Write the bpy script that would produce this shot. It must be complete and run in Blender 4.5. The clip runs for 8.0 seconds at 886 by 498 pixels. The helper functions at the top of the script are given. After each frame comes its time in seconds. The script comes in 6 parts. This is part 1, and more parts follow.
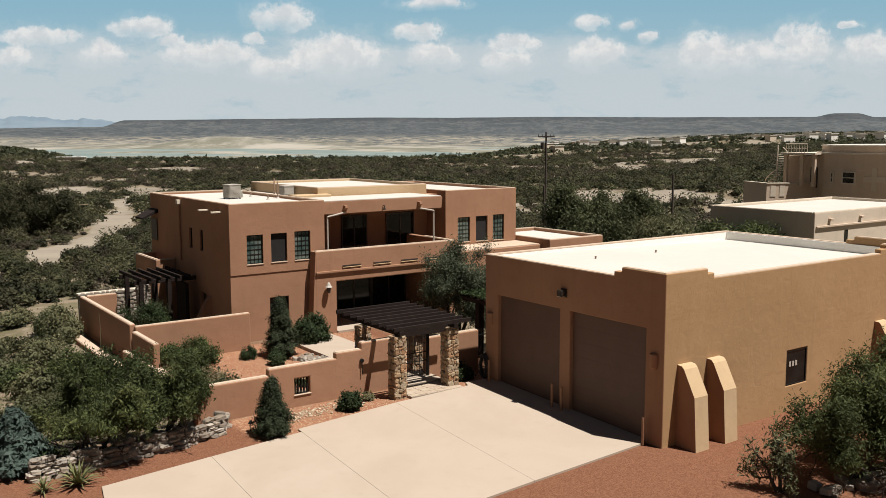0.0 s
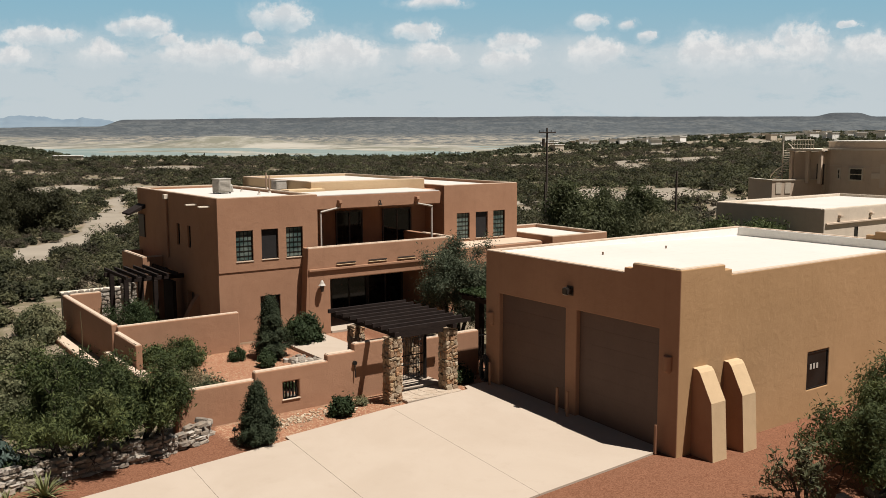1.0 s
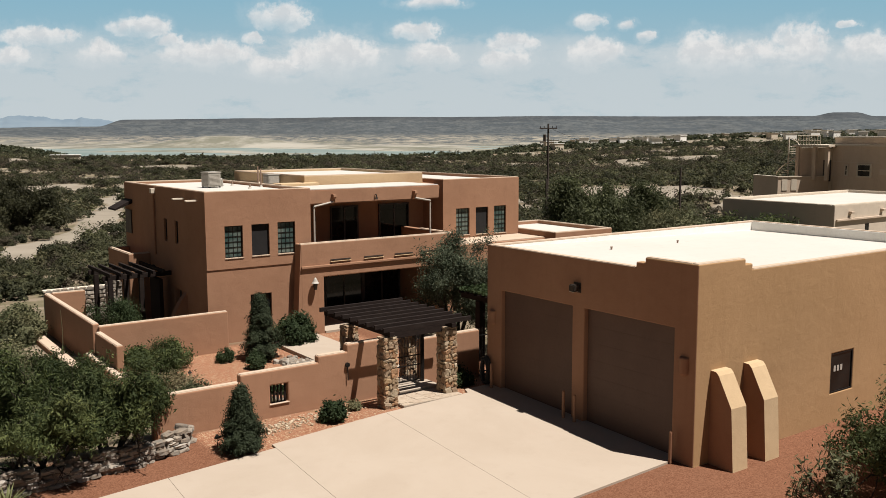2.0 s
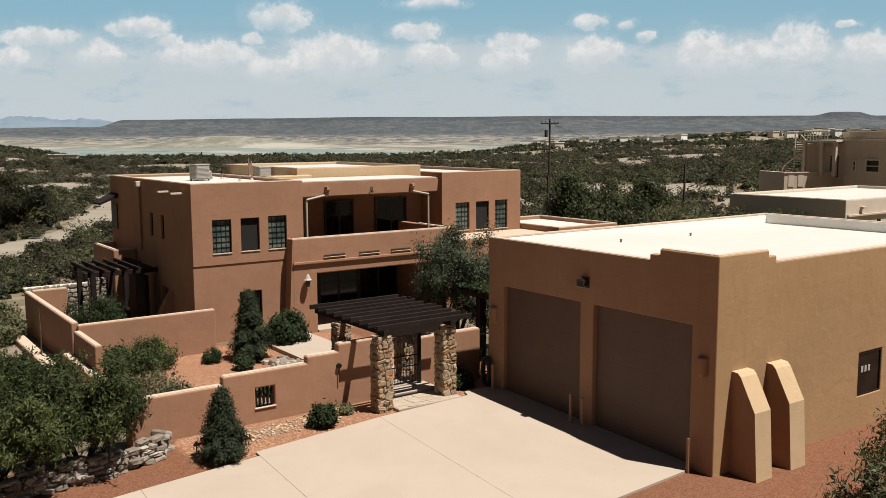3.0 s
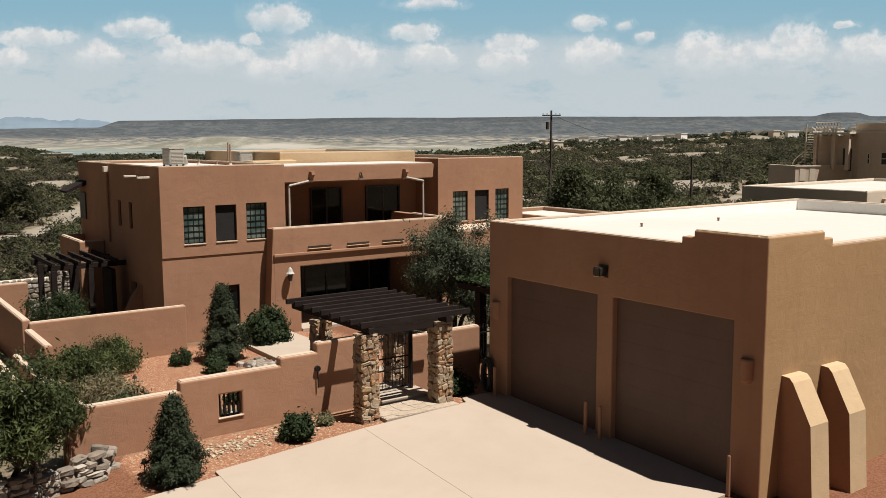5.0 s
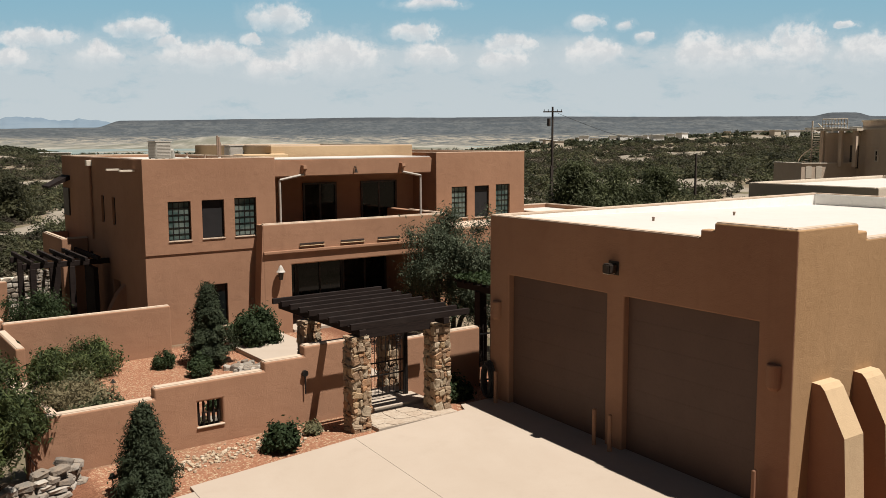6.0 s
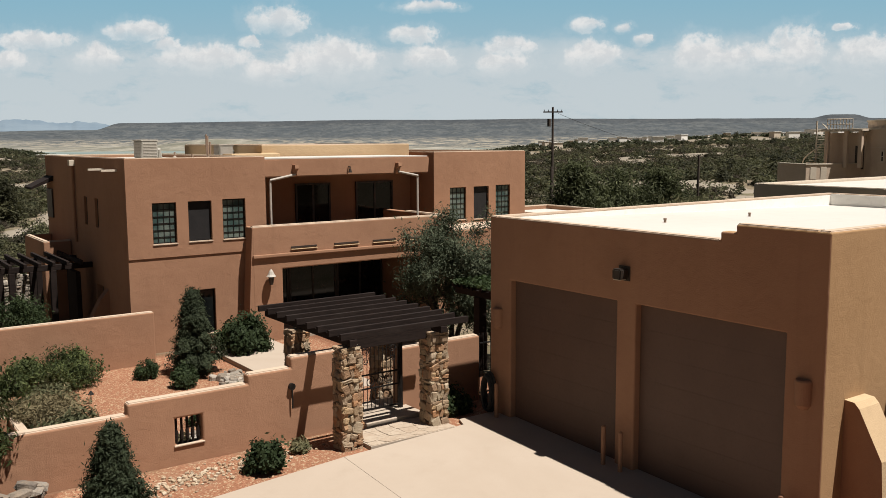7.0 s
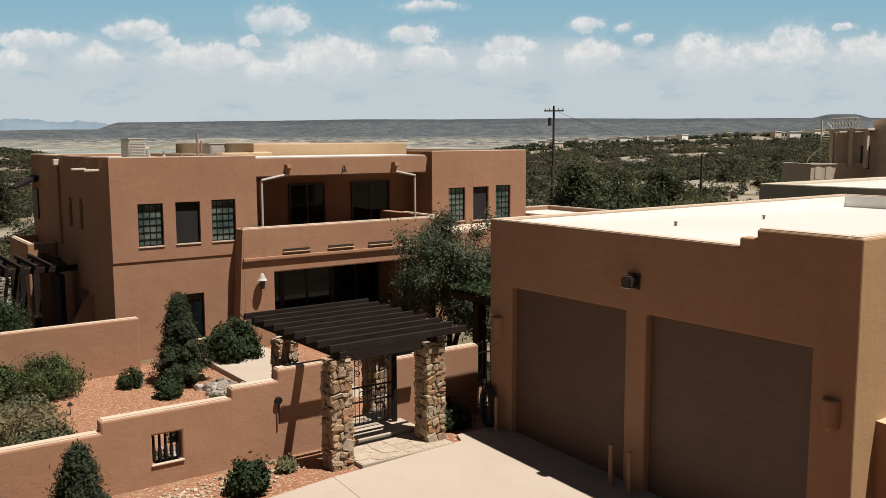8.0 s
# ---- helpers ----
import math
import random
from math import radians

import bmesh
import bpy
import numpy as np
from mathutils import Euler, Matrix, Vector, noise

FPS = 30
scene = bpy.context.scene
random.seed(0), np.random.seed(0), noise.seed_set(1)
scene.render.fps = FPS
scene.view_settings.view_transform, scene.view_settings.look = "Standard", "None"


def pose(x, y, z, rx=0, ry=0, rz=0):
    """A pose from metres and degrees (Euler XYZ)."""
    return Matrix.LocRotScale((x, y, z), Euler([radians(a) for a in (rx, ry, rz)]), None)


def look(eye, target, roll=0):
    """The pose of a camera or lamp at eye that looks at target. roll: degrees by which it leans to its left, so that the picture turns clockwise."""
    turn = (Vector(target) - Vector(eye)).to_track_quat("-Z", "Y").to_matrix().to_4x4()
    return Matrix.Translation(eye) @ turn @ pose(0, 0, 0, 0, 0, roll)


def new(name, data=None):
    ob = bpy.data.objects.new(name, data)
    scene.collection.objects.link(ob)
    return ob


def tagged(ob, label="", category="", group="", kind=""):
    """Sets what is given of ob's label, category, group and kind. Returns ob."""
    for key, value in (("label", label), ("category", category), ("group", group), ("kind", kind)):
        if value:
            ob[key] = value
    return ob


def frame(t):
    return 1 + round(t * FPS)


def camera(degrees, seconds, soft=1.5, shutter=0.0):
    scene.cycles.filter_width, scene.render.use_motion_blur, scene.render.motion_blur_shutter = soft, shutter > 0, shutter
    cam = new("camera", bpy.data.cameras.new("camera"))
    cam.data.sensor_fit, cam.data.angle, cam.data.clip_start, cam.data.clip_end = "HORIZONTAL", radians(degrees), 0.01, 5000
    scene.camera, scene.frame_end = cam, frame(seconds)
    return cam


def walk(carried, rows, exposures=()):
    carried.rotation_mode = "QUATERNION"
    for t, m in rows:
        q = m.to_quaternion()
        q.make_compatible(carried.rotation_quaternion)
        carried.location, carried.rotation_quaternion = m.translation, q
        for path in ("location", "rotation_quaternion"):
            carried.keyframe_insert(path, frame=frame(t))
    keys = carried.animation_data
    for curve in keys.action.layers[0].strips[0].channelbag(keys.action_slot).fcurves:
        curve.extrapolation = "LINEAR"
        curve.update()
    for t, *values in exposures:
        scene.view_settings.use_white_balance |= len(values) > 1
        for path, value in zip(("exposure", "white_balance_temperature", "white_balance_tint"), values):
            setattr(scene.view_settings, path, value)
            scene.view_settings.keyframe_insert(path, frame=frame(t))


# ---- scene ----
cam = camera(52.5, 8.0, soft=0.85)
PATH = [
    (0, (-23.458, -20.142, 10.65), (-22.313, -18.521, 10.404), -0.2),
    (0.5, (-22.828, -19.284, 10.436), (-21.682, -17.664, 10.19), -0.2),
    (1, (-22.179, -18.423, 10.219), (-21.033, -16.803, 9.972), -0.2),
    (1.5, (-21.567, -17.583, 9.994), (-20.42, -15.963, 9.747), -0.2),
    (3, (-19.666, -15.061, 9.234), (-18.519, -13.441, 8.987), -0.3),
    (3.5, (-19.065, -14.25, 8.973), (-17.917, -12.631, 8.728), -0.3),
    (4, (-18.461, -13.445, 8.734), (-17.312, -11.827, 8.487), -0.3),
    (4.5, (-17.866, -12.657, 8.492), (-16.716, -11.039, 8.247), -0.3),
    (6, (-16.142, -10.431, 7.916), (-14.992, -8.813, 7.671), -0.3),
    (6.5, (-15.591, -9.723, 7.812), (-14.44, -8.106, 7.569), -0.35),
    (7, (-15.127, -9.094, 7.748), (-13.975, -7.477, 7.508), -0.35),
    (7.5, (-14.673, -8.52, 7.698), (-13.52, -6.904, 7.458), -0.3),
    (8, (-14.238, -7.987, 7.711), (-13.086, -6.37, 7.47), -0.3),
]
walk(cam, [(t, look(eye, target, roll)) for t, eye, target, roll in PATH])
scene.view_settings.exposure = 0.72

# ---------------------------------------------------------------- light
SUN_DIR = Vector((1.16, -2.15, 6.0)).normalized()
FWD = Vector((0.579, 0.8153, 0.0))
RGT = Vector((0.8153, -0.579, 0.0))

sun = new("sun", bpy.data.lights.new("sun", "SUN"))
sun.data.energy, sun.data.angle, sun.data.color = 5.0, radians(0.53), (1.0, 0.945, 0.88)
sun.matrix_world = look(SUN_DIR * 100, (0, 0, 0))


class Nodes:
    """Short hand for building a node tree."""

    def __init__(self, tree):
        self.tree = tree
        tree.nodes.clear()

    def add(self, kind, ins=None, operation="", use_clamp=False, data_type="", blend_type="", interpolation_type=""):
        n = self.tree.nodes.new(kind)
        if operation:
            n.operation = operation
        if use_clamp:
            n.use_clamp = True
        if data_type:
            n.data_type = data_type
        if blend_type:
            n.blend_type = blend_type
        if interpolation_type:
            n.interpolation_type = interpolation_type
        for k, v in (ins or {}).items():
            if isinstance(v, bpy.types.NodeSocket):
                self.tree.links.new(v, n.inputs[k])
            else:
                n.inputs[k].default_value = v if not (isinstance(v, tuple) and n.inputs[k].type == "RGBA" and len(v) == 3) else (*v, 1)
        return n

    def math(self, op, a, b=0.0, c=0.0, clamp=False):
        return self.add("ShaderNodeMath", {0: a, 1: b, 2: c}, operation=op, use_clamp=clamp).outputs[0]

    def mix(self, f, a, b, blend="MIX"):
        n = self.add("ShaderNodeMix", {"Factor": f}, data_type="RGBA", blend_type=blend)
        for i, v in ((6, a), (7, b)):
            if isinstance(v, bpy.types.NodeSocket):
                self.tree.links.new(v, n.inputs[i])
            else:
                n.inputs[i].default_value = v if len(v) == 4 else (*v, 1)
        return n.outputs[2]

    def noise(self, vec, scale, detail=4.0, rough=0.55, dist=0.0):
        n = self.add("ShaderNodeTexNoise", {"Scale": scale, "Detail": detail, "Roughness": rough, "Distortion": dist})
        if vec is not None:
            self.tree.links.new(vec, n.inputs["Vector"])
        return n.outputs[0]

    def ramp(self, f, lo, hi, to0=0.0, to1=1.0):
        return self.add("ShaderNodeMapRange", {0: f, 1: lo, 2: hi, 3: to0, 4: to1}, interpolation_type="SMOOTHSTEP").outputs[0]


def sky_dir(px, py):
    """The slopes (sideways, upwards) of a bearing towards the northern sky."""
    a, b = (px - 784) / 1590, (441 - py) / 1590
    c, s = math.cos(radians(7.09)), math.sin(radians(7.09))
    fwd = c + b * s
    return a / fwd, (b * c - s) / fwd


def make_sky():
    world = bpy.data.worlds.new("sky")
    scene.world = world
    world.use_nodes = True
    n = Nodes(world.node_tree)
    sky = n.add("ShaderNodeTexSky")
    sky.sky_type, sky.sun_disc = "NISHITA", False
    sky.sun_elevation, sky.sun_rotation = math.asin(SUN_DIR.z), math.atan2(SUN_DIR.x, SUN_DIR.y)
    sky.air_density, sky.dust_density, sky.ozone_density, sky.altitude = 1.0, 0.6, 1.3, 1300
    d = n.add("ShaderNodeTexCoord").outputs["Generated"]
    dot = lambda v: n.add("ShaderNodeVectorMath", {0: d, 1: v}, operation="DOT_PRODUCT").outputs["Value"]
    f, r, z = dot(FWD), dot(RGT), dot((0, 0, 1))
    fs = n.math("MAXIMUM", f, 0.05)
    u, w = n.math("DIVIDE", r, fs), n.math("DIVIDE", z, fs)
    p = n.add("ShaderNodeCombineXYZ", {0: u, 1: w, 2: 0.0}).outputs[0]
    big = n.add("ShaderNodeTexNoise", {"Vector": p, "Scale": 30.0, "Detail": 6.0, "Roughness": 0.62}).outputs["Color"]
    warp = n.add("ShaderNodeVectorMath", {0: big, 1: (0.5, 0.5, 0.5)}, operation="SUBTRACT").outputs[0]
    warp = n.add("ShaderNodeVectorMath", {0: warp, 1: (0.03, 0.014, 0.0)}, operation="MULTIPLY").outputs[0]
    q = n.add("ShaderNodeVectorMath", {0: p, 1: warp}, operation="ADD").outputs[0]
    # heaps of cloud: middle x, base y, half width, height
    heaps = [(60, 66, 75, 26), (180, 96, 45, 30), (20, 104, 40, 28), (245, 50, 55, 26), (300, 74, 26, 16), (360, 100, 85, 34),
             (495, 34, 55, 36), (445, 70, 16, 16), (590, 104, 85, 48), (765, 102, 44, 34), (735, 58, 44, 22), (905, 80, 46, 24),
             (895, 110, 50, 26), (760, 8, 60, 14), (1050, 100, 52, 34), (1040, 44, 28, 20), (1105, 48, 18, 12), (1140, 70, 16, 14),
             (1250, 104, 70, 46), (1415, 96, 56, 56), (1540, 100, 60, 44), (480, 124, 60, 28), (1500, 48, 24, 9), (1335, 106, 75, 36)]
    best, weights, heights = None, 0.0, 0.0
    for px, base, half, high in heaps:
        cx, cy = sky_dir(px, base - high * 0.02)
        sx, sy = half / 1590 * 0.95, high / 1590 * 0.86
        e = n.add("ShaderNodeVectorMath", {0: q, 1: (cx, cy, 0)}, operation="SUBTRACT").outputs[0]
        e = n.add("ShaderNodeVectorMath", {0: e, 1: (1 / sx, 1 / sy, 1)}, operation="MULTIPLY").outputs[0]
        s = n.add("ShaderNodeSeparateXYZ", {0: e})
        up = n.math("MAXIMUM", s.outputs[1], n.math("MULTIPLY", s.outputs[1], -1.5))
        dist = n.math("ADD", n.math("POWER", n.math("ABSOLUTE", s.outputs[0]), 2.0), n.math("POWER", up, 2.0))
        near = n.math("EXPONENT", n.math("MULTIPLY", dist, -1.0))
        weights = n.math("ADD", near, weights)
        heights = n.math("MULTIPLY_ADD", near, s.outputs[1], heights)
        best = dist if best is None else n.add("ShaderNodeMath", {0: best, 1: dist, 2: 0.5}, operation="SMOOTH_MIN").outputs[0]
    lump, fine = n.noise(p, 46.0, 3.0, 0.55), n.noise(p, 120.0, 6.0, 0.6)
    rag = n.math("ADD", n.math("MULTIPLY", n.math("SUBTRACT", lump, 0.5), 2.2), n.math("MULTIPLY", n.math("SUBTRACT", fine, 0.5), 1.3))
    cloud = n.ramp(n.math("ADD", best, rag), 1.42, 0.42)
    wisp = n.math("MULTIPLY", n.ramp(n.math("ADD", best, n.math("MULTIPLY", rag, 1.6)), 2.6, 0.6), 0.16)
    foot = n.math("DIVIDE", heights, n.math("MAXIMUM", weights, 0.0001))
    cloud = n.math("MULTIPLY", cloud, n.ramp(foot, -0.6, 0.45, 0.25, 1.0))
    cloud = n.math("MAXIMUM", cloud, wisp)
    # a low broken bank under the heaps
    flat = n.add("ShaderNodeVectorMath", {0: q, 1: (11.0, 30.0, 1.0)}, operation="MULTIPLY").outputs[0]
    bank = n.ramp(n.math("ADD", n.noise(flat, 1.0, 7.0, 0.64), n.ramp(w, 0.135, 0.08, -0.14, 0.17)), 0.42, 0.66)
    bank = n.math("MULTIPLY", n.math("MULTIPLY", bank, 0.6), n.ramp(w, 0.130, 0.09))
    ahead = n.ramp(f, 0.58, 0.82)
    sky_c = n.mix(1.0, sky.outputs[0], (0.34, 0.25, 0.19), "MULTIPLY")
    # summer haze: clear blue above, paler towards the horizon
    sky_c = n.mix(n.math("MULTIPLY", n.math("MULTIPLY", n.ramp(w, 0.75, 0.25), 0.92), ahead), sky_c, (1.85, 3.6, 4.6))
    sky_c = n.mix(n.math("MULTIPLY", n.math("MULTIPLY", n.ramp(w, 0.185, 0.02), 0.95), ahead), sky_c, (3.15, 4.0, 4.4))
    sky_c = n.mix(n.math("MULTIPLY", bank, ahead), sky_c, (4.8, 5.0, 5.1))
    shade = n.ramp(n.math("ADD", n.noise(q, 60.0, 5.0, 0.6), n.math("MULTIPLY", best, 0.12)), 0.42, 0.66)
    white = n.mix(shade, (5.2, 5.25, 5.3), (6.4, 6.25, 6.1))
    sky_c = n.mix(n.math("MULTIPLY", n.math("MULTIPLY", cloud, ahead), 0.84), sky_c, white)
    back = n.add("ShaderNodeBackground", {"Color": sky_c, "Strength": 0.08})
    n.add("ShaderNodeOutputWorld", {"Surface": back.outputs[0]})


make_sky()


# ---------------------------------------------------------------- materials
def material(name, build):
    m = bpy.data.materials.new(name)
    m.use_nodes = True
    n = Nodes(m.node_tree)
    bsdf = n.add("ShaderNodeBsdfPrincipled")
    n.add("ShaderNodeOutputMaterial", {"Surface": bsdf.outputs[0]})
    n.b = bsdf
    n.co = n.add("ShaderNodeTexCoord").outputs["Object"]
    n.pos = n.add("ShaderNodeNewGeometry").outputs["Position"]
    build(n)
    return m


def put(n, **ins):
    for k, v in ins.items():
        k = {"color": "Base Color", "rough": "Roughness", "metal": "Metallic", "normal": "Normal", "spec": "Specular IOR Level"}[k]
        if isinstance(v, bpy.types.NodeSocket):
            n.tree.links.new(v, n.b.inputs[k])
        else:
            n.b.inputs[k].default_value = (*v, 1) if k == "Base Color" else v


def bump(n, height, strength, distance):
    return n.add("ShaderNodeBump", {"Height": height, "Strength": strength, "Distance": distance}).outputs[0]


def stucco(name, c0, c1, rough=0.92):
    def build(n):
        broad, mid, fine = n.noise(n.pos, 0.35, 5, 0.6), n.noise(n.pos, 2.2, 6, 0.65, 0.4), n.noise(n.pos, 38, 4, 0.6)
        c = n.mix(n.ramp(broad, 0.3, 0.7), c0, c1)
        c = n.mix(n.math("MULTIPLY", n.ramp(mid, 0.45, 0.75), 0.22), c, tuple(v * 0.74 for v in c0))
        c = n.mix(n.math("MULTIPLY", n.ramp(fine, 0.35, 0.75), 0.14), c, tuple(min(1, v * 1.3) for v in c1))
        # faint runs of rain
        s = n.add("ShaderNodeMapping", {"Vector": n.pos, "Scale": (2.6, 2.6, 0.16)}).outputs[0]
        c = n.mix(n.math("MULTIPLY", n.ramp(n.noise(s, 1.0, 4, 0.6), 0.54, 0.78), 0.2), c, tuple(v * 0.68 for v in c0))
        h = n.math("ADD", n.math("MULTIPLY", mid, 1.0), n.math("MULTIPLY", fine, 0.35))
        put(n, color=c, rough=rough, spec=0.25, normal=bump(n, h, 0.6, 0.03))
    return material(name, build)


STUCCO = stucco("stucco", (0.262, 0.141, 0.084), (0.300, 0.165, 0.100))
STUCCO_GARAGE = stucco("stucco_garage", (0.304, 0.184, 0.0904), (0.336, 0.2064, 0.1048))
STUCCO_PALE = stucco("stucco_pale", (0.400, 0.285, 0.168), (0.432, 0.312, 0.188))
# cream of the copings, raised further for sunlight on the tops
STUCCO_CAP = stucco("stucco_cap", (0.4, 0.308, 0.228), (0.448, 0.348, 0.264))
STUCCO_TAN = stucco("stucco_tan", (0.4576, 0.3584, 0.2704), (0.5096, 0.4056, 0.312))
STUCCO_GREY = stucco("stucco_grey", (0.48, 0.4032, 0.3168), (0.5376, 0.456, 0.3648))
CREAM = stucco("cream_trim", (0.496, 0.424, 0.336), (0.528, 0.464, 0.376))


def plain(name, c0, c1, rough=0.6, scale=3.0, metal=0.0, bumpy=0.15, spec=0.4):
    def build(n):
        a, b = n.noise(n.pos, scale, 5, 0.6), n.noise(n.pos, scale * 12, 4, 0.6)
        c = n.mix(n.ramp(a, 0.3, 0.7), c0, c1)
        c = n.mix(n.math("MULTIPLY", n.ramp(b, 0.5, 0.75), 0.3), c, tuple(v * 0.7 for v in c0))
        put(n, color=c, rough=rough, metal=metal, spec=spec, normal=bump(n, b, bumpy, 0.01))
    return material(name, build)


def roofing(n):
    a, b = n.noise(n.pos, 0.25, 5, 0.6), n.noise(n.pos, 3.0, 5, 0.6)
    c = n.mix(n.ramp(a, 0.3, 0.72), (0.436, 0.4056, 0.3624), (0.4576, 0.4304, 0.3896))
    c = n.mix(n.math("MULTIPLY", n.ramp(b, 0.55, 0.8), 0.35), c, (0.3264, 0.2832, 0.2344))
    # seams of the coating
    wave = n.add("ShaderNodeTexWave", {"Vector": n.pos, "Scale": 0.42, "Distortion": 0.6, "Detail": 2.0})
    wave.bands_direction = "Y"
    w = wave.outputs[1]
    c = n.mix(n.math("MULTIPLY", n.ramp(w, 0.985, 1.0), 0.14), c, (0.3376, 0.2992, 0.2504))
    put(n, color=c, rough=0.75, normal=bump(n, b, 0.2, 0.02))


ROOF = material("white_roof_coating", roofing)


def concrete(n):
    rnd = n.add("ShaderNodeObjectInfo").outputs["Random"]
    a, b, f = n.noise(n.pos, 0.3, 5, 0.62, 0.5), n.noise(n.pos, 1.7, 6, 0.65), n.noise(n.pos, 45, 3, 0.6)
    c = n.mix(n.ramp(a, 0.32, 0.7), (0.3136, 0.2552, 0.1984), (0.3416, 0.2824, 0.224))
    c = n.mix(n.math("MULTIPLY", n.ramp(b, 0.52, 0.78), 0.3), c, (0.2632, 0.2096, 0.1592))
    c = n.mix(n.math("MULTIPLY", rnd, 0.25), c, (0.336, 0.2688, 0.2048))
    c = n.mix(n.math("MULTIPLY", n.ramp(f, 0.5, 0.8), 0.15), c, (0.224, 0.1792, 0.14))
    put(n, color=c, rough=0.85, normal=bump(n, f, 0.25, 0.004))


CONCRETE = material("driveway_concrete", concrete)


def stone(name, cols):
    def build(n):
        rnd = n.add("ShaderNodeObjectInfo").outputs["Random"]
        isl = n.add("ShaderNodeNewGeometry").outputs["Random Per Island"]
        k = n.math("FRACT", n.math("ADD", n.math("MULTIPLY", rnd, 7.31), isl))
        r = n.add("ShaderNodeValToRGB", {0: k})
        r.color_ramp.interpolation = "LINEAR"
        while len(r.color_ramp.elements) < len(cols):
            r.color_ramp.elements.new(0.5)
        for i, (e, c) in enumerate(zip(r.color_ramp.elements, cols)):
            e.position, e.color = i / (len(cols) - 1), (*c, 1)
        a, b = n.noise(n.pos, 6, 5, 0.65), n.noise(n.pos, 30, 4, 0.6)
        c = n.mix(n.math("MULTIPLY", n.ramp(a, 0.4, 0.7), 0.5), r.outputs[0], (0.24, 0.172, 0.116))
        put(n, color=c, rough=0.9, normal=bump(n, n.math("ADD", a, b), 0.7, 0.03))
    return material(name, build)


STONE = stone("field_stone", [(0.32, 0.248, 0.16), (0.208, 0.124, 0.068), (0.368, 0.304, 0.216), (0.304, 0.152, 0.068), (0.192, 0.14, 0.092), (0.344, 0.232, 0.124)])
ROCK_WHITE = stone("pale_rock", [(0.272, 0.244, 0.204), (0.136, 0.1184, 0.0976), (0.344, 0.312, 0.268), (0.176, 0.144, 0.112), (0.096, 0.08, 0.0656)])
PEBBLE = stone("pale_pebble", [(0.40, 0.32, 0.22), (0.30, 0.21, 0.13), (0.46, 0.39, 0.29), (0.33, 0.20, 0.12)])
MORTAR = plain("mortar", (0.216, 0.172, 0.124), (0.264, 0.212, 0.156), 0.95, 8, bumpy=0.5)


def wood(n):
    s = n.add("ShaderNodeMapping", {"Vector": n.co, "Scale": (3, 30, 30)}).outputs[0]
    a, b = n.noise(s, 1.0, 5, 0.65, 0.6), n.noise(n.pos, 1.5, 4, 0.6)
    c = n.mix(n.ramp(a, 0.3, 0.7), (0.0104, 0.0072, 0.0064), (0.0216, 0.0144, 0.012))
    c = n.mix(n.math("MULTIPLY", n.ramp(b, 0.45, 0.75), 0.4), c, (0.0288, 0.0224, 0.0192))
    put(n, color=c, rough=0.85, spec=0.12, normal=bump(n, a, 0.3, 0.006))


WOOD = material("dark_stained_timber", wood)
WHITE_PAINT = plain("white_house_paint", (0.74, 0.72, 0.67), (0.80, 0.78, 0.74), 0.8, 0.5)
IRON = plain("black_iron", (0.0144, 0.0128, 0.012), (0.028, 0.024, 0.0216), 0.5, 9, metal=0.6)
DARK = plain("dark_door", (0.028, 0.0208, 0.0176), (0.044, 0.032, 0.0264), 0.5, 2.0)
WHITE_METAL = plain("white_metal", (0.3592, 0.3264, 0.2832), (0.392, 0.3592, 0.3152), 0.5, 5)
COOLER = plain("cooler_metal", (0.272, 0.256, 0.2232), (0.3152, 0.2992, 0.2608), 0.55, 6)
PIPE = plain("copper_pipe", (0.2176, 0.1472, 0.1032), (0.2608, 0.1792, 0.1304), 0.5, 6)
BRONZE = plain("bronze_lamp", (0.04, 0.032, 0.0264), (0.064, 0.052, 0.044), 0.45, 6, metal=0.5)
RUBBER = plain("black_rubber", (0.016, 0.016, 0.016), (0.028, 0.0264, 0.024), 0.8, 8)
POLE = plain("weathered_pole", (0.0408, 0.0296, 0.0232), (0.0656, 0.0488, 0.0384), 0.9, 3)
GARAGE_DOOR = plain("brown_garage_door", (0.088, 0.0496, 0.0344), (0.1008, 0.0576, 0.04), 0.6, 1.2)
GLASS_MILK = plain("lamp_glass", (0.56, 0.496, 0.384), (0.6, 0.544, 0.44), 0.3, 4)


def pane_mat(name, c0, c1, rough):
    def build(n):
        a = n.noise(n.pos, 1.6, 3, 0.5)
        put(n, color=n.mix(n.ramp(a, 0.35, 0.65), c0, c1), rough=rough, spec=0.22)
    return material(name, build)


PANE = pane_mat("dark_glass", (0.004, 0.0048, 0.0048), (0.0088, 0.0104, 0.0104), 0.06)
PANE_TEAL = pane_mat("teal_glass", (0.040, 0.066, 0.060), (0.125, 0.150, 0.130), 0.12)
SCREEN = plain("dark_screen", (0.008, 0.0072, 0.0072), (0.012, 0.0104, 0.0104), 0.9, 4)


